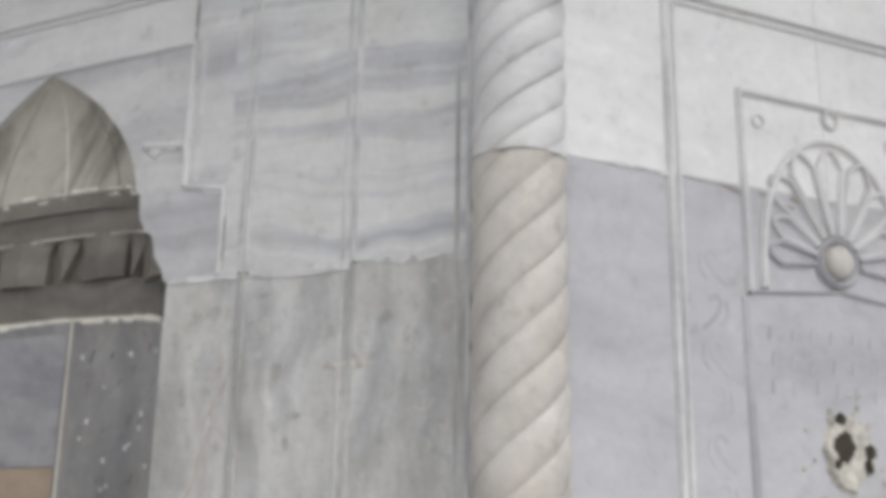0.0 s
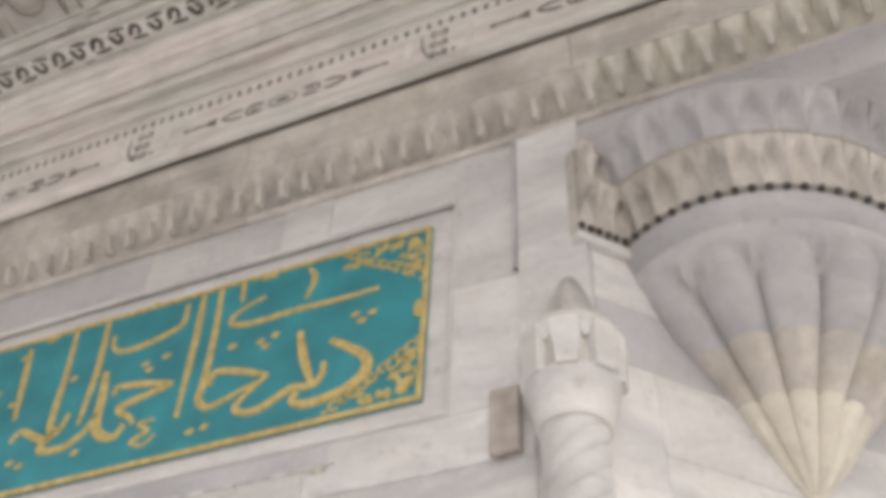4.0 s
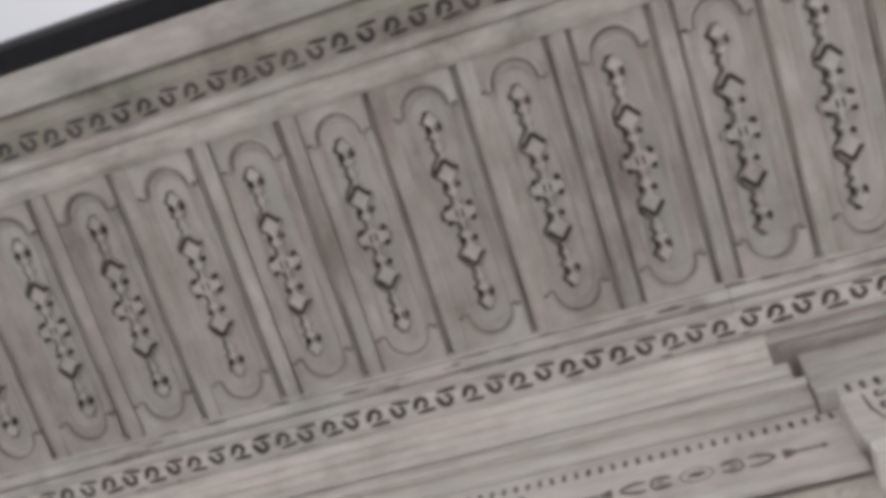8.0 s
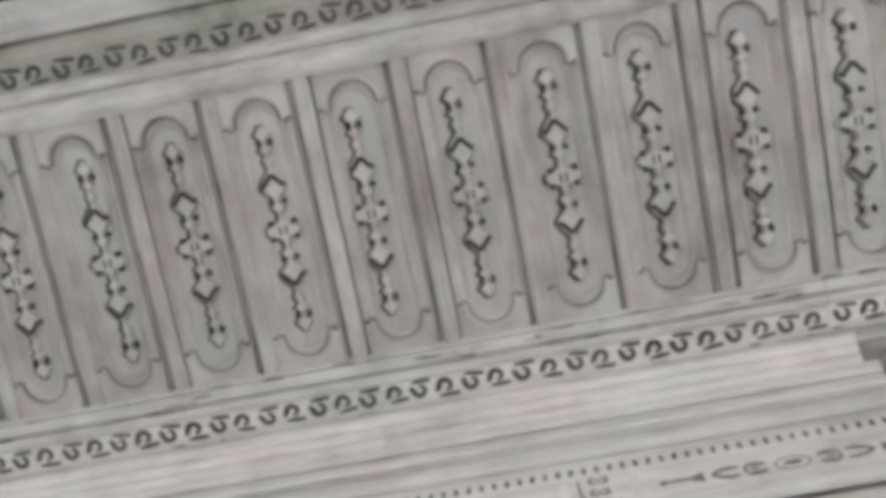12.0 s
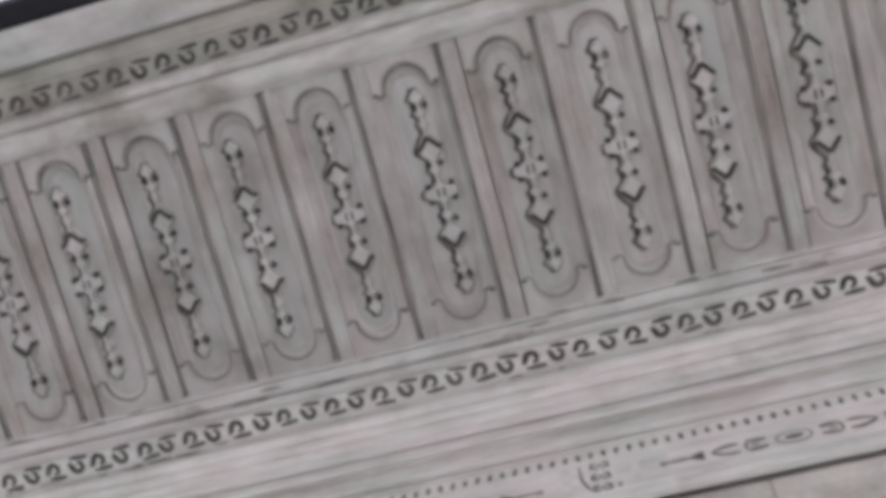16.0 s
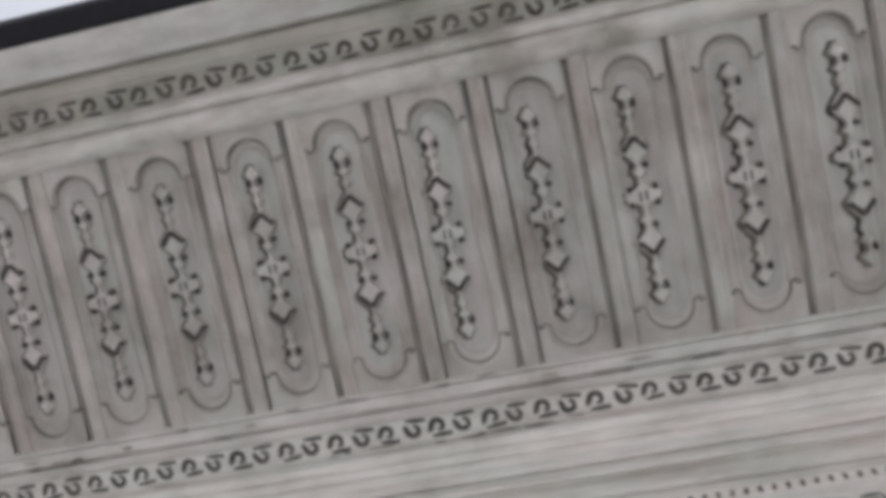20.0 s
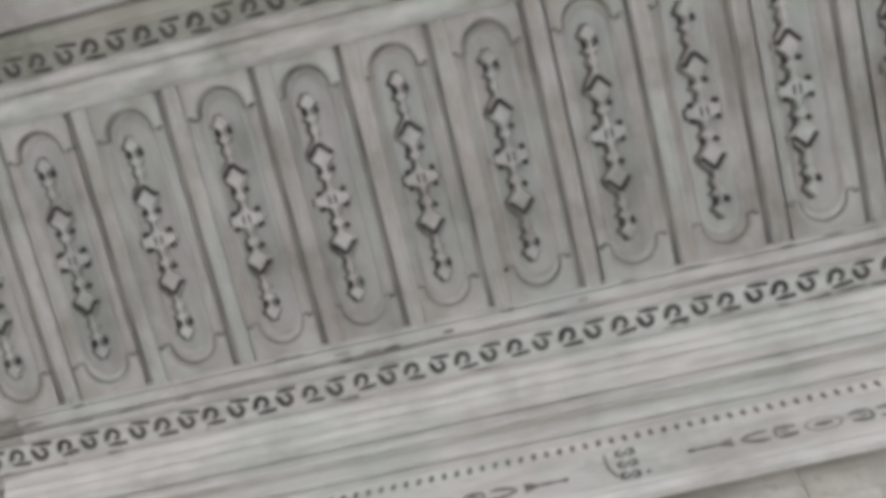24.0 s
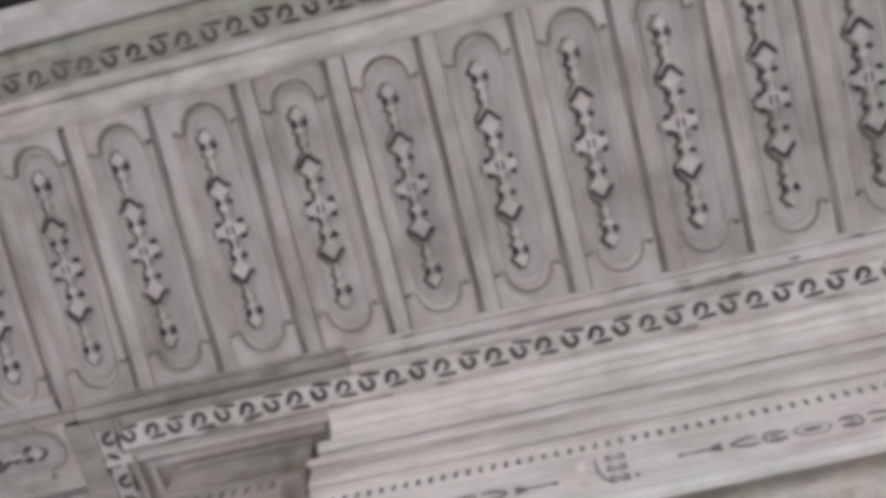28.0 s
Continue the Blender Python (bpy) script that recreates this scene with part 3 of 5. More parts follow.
for z0, r, d, high in ((2.186, 0.2555, 0.192, 0.02), (2.1, 0.293, 0.232, 0.01), (1.926, 0.3395, 0.271, 0.016)):
    a = 4.0
    while a < 174:
        w = rng.uniform(4, 13)
        in_niche("chipped_edge", niche_ring(r, r - 0.002, z0 - rng.uniform(0.1, 0.6) * high, z0 + rng.uniform(0.1, 0.5) * high, d, d - 0.002, 3, a, a + w), M_SHELL)
        a += w * rng.uniform(0.9, 1.8)
rng = random.Random(8)
for k in range(60):
    # drops of whitewash and dark pick marks on the niche's back
    a = math.pi * rng.uniform(0.55, 0.97)
    z = rng.uniform(1.45, 1.91)
    r, d = 0.3485, 0.2785 * SHALLOW
    p = (-r * math.cos(a), d * math.sin(a) - 0.2, z)
    out = (math.cos(a) / r, -math.sin(a) / d)
    s = rng.uniform(0.0012, 0.0045)
    m = pose(*p, 0, 0, math.degrees(math.atan2(out[1], out[0])) + 90)
    if k % 3:
        part("whitewash_drop", box(-s, s, -0.002, 0.002, -s * 1.3, s * 1.3, s * 0.4), M_PALE, niche, m=m)
    else:
        part("pick_mark", box(-0.0025, 0.0025, -0.002, 0.002, -s * 4, s * 4, 0.0008), M_SHADE_JOINT, niche, m=m @ pose(0, 0, 0, 0, 25, 0))

# raised frames on the facade
def wall_bead(name, pts, width=0.014, height=0.007, label="", parent=wall_south, mat=M_BANDED, m=None, closed=False):
    base = Matrix(((1, 0, 0, 0), (0, 0, -1, 0), (0, 1, 0, 0), (0, 0, 0, 1)))
    return part(name, bead_line(pts, width, height, closed), mat, parent, label, (m or Matrix.Identity(4)) @ base)


for pts, w, h, mat in (([(-2.3, 2.604), (-0.548, 2.604), (-0.548, 2.008)], 0.010, 0.003, M_BANDED), ([(-0.548, 2.004), (-0.546, 0.02)], 0.010, 0.003, M_UPRIGHT),
                       ([(-2.3, 2.588), (-0.563, 2.588), (-0.563, 2.008)], 0.008, 0.002, M_BANDED), ([(-0.562, 2.004), (-0.56, 0.02)], 0.008, 0.002, M_UPRIGHT),
                       ([(-0.352, 2.008), (-0.352, 2.806)], 0.007, 0.002, M_BANDED), ([(-0.352, 0.02), (-0.352, 2.004)], 0.007, 0.002, M_UPRIGHT),
                       ([(-0.332, 2.008), (-0.332, 2.806)], 0.010, 0.003, M_BANDED), ([(-0.332, 0.02), (-0.332, 2.004)], 0.010, 0.003, M_UPRIGHT),
                       ([(-2.3, 2.813), (-0.34, 2.813)], 0.008, 0.002, M_BANDED), ([(-0.143, 0.02), (-0.143, 2.33)], 0.008, 0.0015, M_UPRIGHT), ([(-0.122, 0.02), (-0.122, 3.2)], 0.01, 0.0018, M_BANDED),
                       ([(-2.7, 3.24), (-0.333, 3.24), (-0.333, 3.968), (-2.7, 3.968)], 0.016, 0.005, M_PALE), ([(-0.157, 3.632), (-0.157, 4.14)], 0.014, 0.01, M_BLUISH)):
    wall_bead("frame_moulding", pts, w * 1.1, h * 2.0, mat=mat)
for pts, w, h in (([(-1.44, 2.476), (-0.699, 2.476), (-0.699, 2.186), (-0.606, 2.168), (-0.606, 2.01)], 0.012, 0.004), ([(-0.675, 2.474), (-0.675, 2.19)], 0.010, 0.0025), ([(-0.800, 2.278), (-0.70, 2.268)], 0.014, 0.004)):
    wall_bead("label_moulding", pts, w, h * 1.7, mat=M_PALE)

rng = random.Random(5)
for k in range(44):
    # remains of a worn scroll relief on the lower slab
    x, z = -0.188 + 0.034 * rng.uniform(-1, 1), 1.99 - 0.0125 * k
    a0, r = rng.uniform(0, 360), rng.uniform(0.008, 0.02)
    wall_bead("worn_relief", arc(x, z, r, a0, a0 + rng.uniform(90, 220), 7), rng.uniform(0.004, 0.008), 0.0016, mat=M_UPRIGHT)
for k in range(26):
    # scratches cut into the slab
    x, z = -0.64 + 0.0022 * k + 0.012 * rng.uniform(-1, 1), 1.62 + 0.0085 * k + 0.01 * rng.uniform(-1, 1)
    wall_bead("scratch", [(x, z), (x + 0.006, z + 0.016), (x + 0.009, z + 0.03)], 0.0028, 0.0006, mat=M_BROWN)

# stone stub beside the capital
tagged(part("stone_stub", box(-0.222, -0.152, -0.022, 0.03, 3.085, 3.262, 0.004), M_BROWN), "small brownish stone block set in the wall", "stone block")

# ---------------------------------------------------------------- the inscription
INS = thing("inscription_panel", "teal enamelled inscription panel with gilded raised calligraphy", "inscription", (-2.65, 0, 3.3))
INS_IN = Matrix.Translation((2.65, 0, -3.3))
part("panel_ground", box(-4.89, -0.405, 0.002, 0.03, 3.30, 3.90, 0.002), M_TEAL, INS, m=INS_IN)
part("surround", box(-4.9, -0.335, 0.012, 0.035, 3.232, 3.972), M_PALE, INS, "pale marble surround", INS_IN)
for x0, x1, z0, z1 in ((-4.89, -0.405, 3.30, 3.316), (-4.89, -0.405, 3.886, 3.90), (-0.419, -0.405, 3.316, 3.886), (-4.89, -4.876, 3.316, 3.886)):
    part("gilt_border", box(x0, x1, -0.003, 0.004, z0, z1, 0.001), M_GOLD, INS, m=INS_IN)
FACE = Matrix(((1, 0, 0, 0), (0, 0, -1, 0.002), (0, 1, 0, 0), (0, 0, 0, 1)))


def curve_through(pts, steps=7):
    """A smooth line through a few points."""
    out = []
    p = [Vector(q) for q in pts]
    for i in range(len(p) - 1):
        a, b = p[max(i - 1, 0)], p[min(i + 2, len(p) - 1)]
        for j in range(steps):
            t = j / steps
            q = 0.5 * (2 * p[i] + (p[i + 1] - a) * t + (2 * a - 5 * p[i] + 4 * p[i + 1] - b) * t * t + (3 * p[i] - a - 3 * p[i + 1] + b) * t ** 3)
            out.append((q.x, q.y))
    return out + [tuple(p[-1])]


def pen(*pts, wide=0.024):
    line = curve_through(pts)
    n = len(line)
    ws = [wide * (0.62 + 0.38 * math.sin(math.pi * min(1, (i + 0.6) / n * 1.15)) ) for i in range(n)]
    part("letter", stroke(bmesh.new(), line, ws, 0, 0.004), M_GOLD, INS, m=INS_IN @ FACE)


def diamond(x, z, s=0.014):
    part("letter_dot", stroke(bmesh.new(), [(x - s, z - s * 0.3), (x, z), (x + s, z + s * 0.3)], [s * 0.3, s * 1.7, s * 0.3], 0, 0.004), M_GOLD, INS, m=INS_IN @ FACE)


pen((-0.679, 3.566), (-0.622, 3.525), (-0.569, 3.476), (-0.569, 3.428), (-0.613, 3.391), (-0.674, 3.375), (-0.737, 3.373), (-0.772, 3.393), (-0.761, 3.418), wide=0.034)
pen((-0.781, 3.627), (-0.763, 3.549), (-0.739, 3.481), (-0.718, 3.431), wide=0.028)
pen((-0.691, 3.496), (-0.693, 3.453), (-0.718, 3.428), (-0.776, 3.435), (-0.82, 3.414), (-0.865, 3.392), (-0.911, 3.391), (-0.945, 3.414), (-0.918, 3.451), (-0.861, 3.501), wide=0.026)
pen((-0.861, 3.501), (-0.953, 3.54), (-1.036, 3.558), (-1.044, 3.513), wide=0.024)
pen((-1.085, 3.885), (-1.071, 3.693), (-1.068, 3.534), (-1.07, 3.473), (-1.032, 3.44), (-0.963, 3.459), (-0.892, 3.484), wide=0.025)
pen((-1.146, 3.88), (-1.136, 3.699), (-1.13, 3.43), wide=0.024)
pen((-1.174, 3.561), (-1.267, 3.583), (-1.367, 3.598), (-1.376, 3.569), wide=0.024)
pen((-1.174, 3.558), (-1.237, 3.545), (-1.296, 3.532), (-1.344, 3.514), (-1.294, 3.473), (-1.274, 3.448), wide=0.026)
pen((-1.437, 3.672), (-1.42, 3.582), (-1.409, 3.477), (-1.376, 3.433), (-1.326, 3.419), (-1.308, 3.455), wide=0.034)
pen((-1.412, 3.523), (-1.444, 3.462), (-1.504, 3.425), (-1.586, 3.433), (-1.581, 3.462), (-1.54, 3.493), (-1.525, 3.546), wide=0.026)
pen((-1.495, 3.885), (-1.474, 3.686), (-1.476, 3.495), wide=0.024)
pen((-1.617, 3.903), (-1.595, 3.708), (-1.583, 3.524), (-1.563, 3.491), (-1.525, 3.5), wide=0.024)
pen((-1.559, 3.507), (-1.576, 3.469), (-1.637, 3.496), (-1.687, 3.524), (-1.717, 3.489), wide=0.026)
pen((-1.199, 3.862), (-1.199, 3.789), (-1.255, 3.758), (-1.336, 3.74), (-1.407, 3.742), (-1.442, 3.771), (-1.451, 3.815), wide=0.022)
pen((-0.551, 3.713), (-0.678, 3.711), (-0.816, 3.715), (-0.931, 3.71), (-1.006, 3.721), (-1.024, 3.749), (-0.983, 3.78), (-0.92, 3.803), wide=0.021)
pen((-1.01, 3.894), (-1.001, 3.808), wide=0.017)
pen((-0.786, 3.868), (-0.764, 3.822), (-0.782, 3.749), wide=0.02)
pen((-1.203, 3.445), (-1.253, 3.44), (-1.216, 3.411), (-1.262, 3.383), (-1.217, 3.364), (-1.187, 3.393), wide=0.015)
pen((-1.787, 3.861), (-1.736, 3.576))
pen((-1.925, 3.841), (-1.915, 3.56), (-1.98, 3.43), (-2.1, 3.42))
pen((-2.08, 3.87), (-2.05, 3.62), (-2.06, 3.45))
pen((-2.4, 3.70), (-2.3, 3.76), (-2.2, 3.70), (-2.28, 3.6), (-2.4, 3.55), (-2.3, 3.4), (-2.15, 3.44))
for x, z in ((-0.66, 3.828), (-0.633, 3.824), (-0.592, 3.828), (-0.615, 3.636), (-0.564, 3.629), (-0.593, 3.608), (-0.997, 3.639), (-0.905, 3.63), (-0.86, 3.64), (-0.886, 3.608), (-1.072, 3.372), (-1.027, 3.375), (-1.452, 3.396), (-1.294, 3.661), (-1.225, 3.672), (-1.273, 3.636), (-1.684, 3.414), (-1.645, 3.396), (-1.712, 3.875), (-1.693, 3.885), (-0.906, 3.882), (-0.933, 3.883), (-1.326, 3.901), (-1.556, 3.681), (-1.85, 3.7), (-1.98, 3.6), (-1.77, 3.64), (-1.8, 3.83)):
    diamond(x, z)


def corner_scroll(cz, up):
    """Gilt leaf scrolls that fill a corner of the panel."""
    rng = random.Random(7)
    for i in range(9):
        t = (i + 0.5) / 9
        along = 0.235 * (1 - t)
        x = -0.43 - along * 0.95
        z = cz + up * (0.015 + 0.155 * t * 0.95)
        r = 0.018 + 0.012 * rng.random()
        a = rng.random() * 6
        pts = [(x + r * math.cos(a + 0.7 * k) * (1 - k / 11), z + r * math.sin(a + 0.7 * k) * (1 - k / 11)) for k in range(8)]
        part("gilt_scroll", stroke(bmesh.new(), pts, [0.008] * 8, 0, 0.004), M_GOLD, INS, m=INS_IN @ FACE)
    for i in range(26):
        u, v = rng.random(), rng.random()
        if u + v > 1:
            u, v = 1 - u, 1 - v
        x, z = -0.426 - 0.21 * u, cz + up * (0.012 + 0.15 * v)
        a = rng.random() * 6
        r = rng.uniform(0.006, 0.013)
        leaf = [(x + r * math.cos(a + q) * w, z + r * math.sin(a + q) * w) for q, w in ((0, 1.5), (0.9, 0.75), (2.2, 0.8), (3.14, 1.3), (4.1, 0.8), (5.4, 0.75))]
        part("gilt_leaf", slab(leaf, 0, 0.003, 0.0008), M_GOLD, INS, m=INS_IN @ FACE)
    for dx, dz, s in ((0.03, 0.04, 0.022), (0.075, 0.025, 0.016), (0.025, 0.09, 0.016), (0.12, 0.018, 0.012), (0.02, 0.135, 0.012)):
        n = 10
        out = [(-0.425 - dx + s * (1 + 0.25 * math.cos(5 * 2 * math.pi * k / n)) * math.cos(2 * math.pi * k / n), cz + up * dz + s * (1 + 0.25 * math.cos(5 * 2 * math.pi * k / n)) * math.sin(2 * math.pi * k / n)) for k in range(n)]
        part("gilt_flower", slab(out, 0, 0.0035, 0.001), M_GOLD, INS, m=INS_IN @ FACE)
    for k in range(7):
        x, z = -0.424 - 0.245 * (1 - k / 6), cz + up * (0.012 + 0.17 * k / 6)
        diamond(x, z, 0.008)


corner_scroll(3.316, 1)
corner_scroll(3.886, -1)
part("gilt_flower", slab([(-0.43 + 0.014 * math.cos(a), 3.60 + 0.03 * math.sin(a)) for a in [2 * math.pi * k / 10 for k in range(10)]], 0, 0.003, 0.001), M_GOLD, INS, m=INS_IN @ FACE)

# cracks, knocked edges and repairs
def blotch(x, z, w, h, seed, mat, name, thick=0.0012, m=None, parent=wall_south):
    rng = random.Random(seed)
    n = 16
    out = [(x + w / 2 * math.cos(2 * math.pi * k / n) * (0.75 + 0.4 * rng.random()), z + h / 2 * math.sin(2 * math.pi * k / n) * (0.5 + 0.8 * rng.random())) for k in range(n)]
    base = Matrix(((1, 0, 0, 0), (0, 0, -1, -0.0012), (0, 1, 0, 0), (0, 0, 0, 1)))
    part(name, slab(out, 0, thick, 0.0004), mat, parent, m=(m or Matrix.Identity(4)) @ base)


for i, (x, z, w, h) in enumerate(((-0.345, 2.677, 0.03, 0.007), (-0.29, 2.677, 0.06, 0.003), (-0.683, 2.70, 0.03, 0.006), (-0.903, 3.167, 0.04, 0.008), (-1.31, 3.169, 0.08, 0.005), (-0.698, 3.1, 0.006, 0.06), (-0.204, 3.088, 0.035, 0.01),
                                  (-0.698, 2.4, 0.004, 0.2), (-0.602, 2.08, 0.004, 0.14), (-1.02, 3.965, 0.16, 0.006), (-1.75, 3.97, 0.2, 0.006), (-0.117, 2.05, 0.006, 0.1), (-0.117, 1.9, 0.007, 0.12), (-0.79, 3.965, 0.1, 0.005))):
    blotch(x, z, w, h, 40 + i, M_HOLE, "crack")
for i, (x, z, w, h) in enumerate(((-0.44, 2.003, 0.22, 0.022), (-0.64, 2.004, 0.16, 0.012), (-0.33, 1.835, 0.1, 0.014), (-0.62, 2.172, 0.07, 0.02), (-0.135, 2.01, 0.05, 0.03), (-0.69, 3.09, 0.03, 0.1), (-0.66, 3.16, 0.06, 0.025), (-0.72, 2.98, 0.04, 0.09))):
    blotch(x, z, w, h, 70 + i, M_PLASTER if i in (2, 6) else M_PALE, "knocked_edge")
for i, (u, z, w, h) in enumerate(((0.41, 2.622, 0.05, 0.004), (0.56, 2.6, 0.07, 0.004), (0.11, 2.635, 0.012, 0.008), (0.16, 2.96, 0.09, 0.004), (0.34, 2.145, 0.03, 0.008), (0.47, 2.125, 0.02, 0.01), (0.55, 2.13, 0.015, 0.016))):
    blotch(u, z, w, h, 90 + i, M_HOLE if i < 4 else M_BROWN, "crack", parent=wall_chamfer)

rng = random.Random(77)


def ragged(x0, x1, z, mat, parent=wall_south, step=0.035, thick=0.006):
    """Short uneven chips along a level joint."""
    x = x0
    while x < x1:
        w = step * rng.uniform(0.5, 1.6)
        blotch(x + w / 2, z + rng.uniform(-0.002, 0.002), w, thick * rng.uniform(0.6, 1.8), rng.randrange(9999), mat, "chipped_joint", rng.uniform(0.0015, 0.003), parent=parent)
        x += w * rng.uniform(1.0, 2.2)


def ragged_up(x, z0, z1, mat, parent=wall_south, thick=0.006):
    z = z0
    while z < z1:
        h = 0.04 * rng.uniform(0.5, 1.7)
        blotch(x + rng.uniform(-0.0015, 0.0015), z + h / 2, thick * rng.uniform(0.5, 1.4), h, rng.randrange(9999), mat, "chipped_joint", rng.uniform(0.0015, 0.003), parent=parent)
        z += h * rng.uniform(1.1, 2.6)


ragged(-0.72, -0.13, 2.004, M_PALE, thick=0.014)
ragged(-0.69, -0.13, 2.676, M_BROWN, step=0.05, thick=0.004)
ragged(-1.5, -0.70, 2.815, M_BROWN, step=0.05, thick=0.003)
ragged(-1.8, -0.70, 3.0, M_BROWN, step=0.06, thick=0.003)
ragged(-1.6, -0.64, 3.168, M_PALE, step=0.04, thick=0.008)
ragged(-0.64, -0.1, 3.085, M_PALE, step=0.05, thick=0.005)
ragged(-0.80, -0.70, 2.27, M_BROWN, step=0.03, thick=0.005)
ragged_up(-0.698, 2.2, 3.15, M_BROWN, thick=0.004)
ragged_up(-0.602, 2.01, 2.17, M_BROWN, thick=0.004)
ragged_up(-0.113, 1.5, 2.12, M_BROWN, thick=0.006)
ragged_up(-0.7, 2.82, 3.15, M_PALE, thick=0.009)
ragged_up(-0.6985, 2.19, 2.80, M_SHADE_JOINT, thick=0.0035)
ragged_up(-0.603, 2.012, 2.165, M_SHADE_JOINT, thick=0.0035)
ragged_up(-0.1135, 1.45, 2.08, M_SHADE_JOINT, thick=0.004)
ragged(-0.70, -0.605, 2.178, M_PALE, step=0.03, thick=0.012)
ragged(-0.79, -0.70, 2.262, M_PALE, step=0.03, thick=0.012)
ragged(0.10, 0.34, 2.148, M_PALE, wall_chamfer, 0.03, 0.008)
ragged(0.34, 0.56, 2.14, M_BROWN, wall_chamfer, 0.03, 0.006)
ragged(0.16, 0.7, 2.775, M_PALE, wall_chamfer, 0.06, 0.006)
for k in range(26):
    # scuffs and small losses on the lower slabs
    x, z = rng.uniform(-0.70, -0.14), rng.uniform(1.5, 1.97)
    blotch(x, z, rng.uniform(0.004, 0.03), rng.uniform(0.004, 0.035), 300 + k, M_UPRIGHT, "scuff", 0.0008)

# ---------------------------------------------------------------- twisted corner column


def rope(z0, z1, r, strands, lead, twist0=0.0, n=120, rows=90, groove=0.17):
    bm = bmesh.new()
    rings = []
    for j in range(rows + 1):
        z = z0 + (z1 - z0) * j / rows
        ph = twist0 + 2 * math.pi * z / lead
        ring = []
        for i in range(n):
            a = 2 * math.pi * i / n
            s = abs(math.sin((a - ph) * strands / 2))
            q = r * (0.93 - groove + groove * min(1, s / 0.13) + 0.07 * s ** 0.7)
            ring.append(bm.verts.new((q * math.cos(a), q * math.sin(a), z)))
        rings.append(ring)
    for a, b in zip(rings, rings[1:]):
        for i in range(n):
            bm.faces.new((a[i], a[(i + 1) % n], b[(i + 1) % n], b[i]))
    bm.faces.new(rings[0][::-1])
    bm.faces.new(rings[-1])
    return bm


COL = (-0.026, -0.03)
column = thing("corner_column", "twisted rope column of weathered marble with muqarnas capital", "column", (*COL, 0))
part("lower_drum", rope(0.35, 2.126, 0.074, 5, 0.36, 0.3, rows=300, groove=0.085), M_WARM, column, "stained lower drum", soft=60)
part("middle_drum", rope(2.130, 2.521, 0.074, 5, 0.29, 1.0, rows=80, groove=0.1), M_PALE, column, soft=60)
part("upper_drum", rope(2.525, 3.15, 0.072, 5, 0.28, 2.0, rows=120, groove=0.07), M_PALE, column, soft=60)
part("base", lathe([(0.0, 0.35), (0.085, 0.35), (0.095, 0.3), (0.09, 0.22), (0.11, 0.16), (0.11, 0.0), (0, 0)]), M_WARM, column, soft=40)


part("collar", lathe([(0.07, 3.085), (0.08, 3.088), (0.084, 3.1), (0.088, 3.125), (0.097, 3.16), (0.108, 3.19), (0.104, 3.2), (0.0, 3.2)], 32), M_PALE, column, "smooth flaring collar", soft=40)
part("capital_core", lathe([(0.09, 3.17), (0.102, 3.2), (0.109, 3.3), (0.0, 3.31)], 16), M_WARM, column, soft=30)
facet = mesh_of("capital_facet", slab([(-0.026, 0.0), (0.026, 0.0), (0.033, 0.05), (0.038, 0.105), (0.03, 0.128), (-0.03, 0.128), (-0.038, 0.105), (-0.033, 0.05)], -0.012, 0.008, 0.006), M_PALE)
tooth = mesh_of("capital_tooth", slab([(-0.012, 0.0), (0.0, -0.012), (0.012, 0.0), (0.016, 0.045), (-0.016, 0.045)], -0.012, 0.006, 0.004), M_PALE)
STAND = Matrix(((1, 0, 0, 0), (0, 0, -1, 0), (0, 1, 0, 0), (0, 0, 0, 1)))
for k in range(8):
    turn = 45 * k + 10
    a = radians(turn)
    part("capital_facet", facet, None, column, m=Matrix.Translation((0.004 + 0.105 * math.cos(a), 0.105 * math.sin(a), 3.188)) @ pose(0, 0, 0, 4, 0, turn + 90) @ STAND)
    a = radians(turn + 22.5)
    part("capital_tooth", tooth, None, column, m=Matrix.Translation((0.004 + 0.109 * math.cos(a), 0.109 * math.sin(a), 3.27)) @ pose(0, 0, 0, 4, 0, turn + 112.5) @ STAND)
part("brim", lathe([(0.11, 3.306), (0.112, 3.31), (0.115, 3.32), (0.11, 3.334), (0.096, 3.352), (0.08, 3.366), (0.0, 3.37)], 16), M_PALE, column, "sloping brim", m=Matrix.Translation((0.004, 0, 0)), soft=25)
part("finial", lathe([(0.082, 3.36), (0.076, 3.378), (0.063, 3.415), (0.049, 3.455), (0.035, 3.49), (0.027, 3.512), (0.017, 3.528), (0.0, 3.535)], 8), M_UPRIGHT, column, "pointed grey finial", m=Matrix.Translation((0.008, 0, -0.002)), soft=20)

# ---------------------------------------------------------------- chamfered corner


def chamfer_stone(u0, u1, z0, z1, mat, proud=0.0):
    return stone(u0, u1, z0, z1, mat, wall_chamfer, proud=proud)


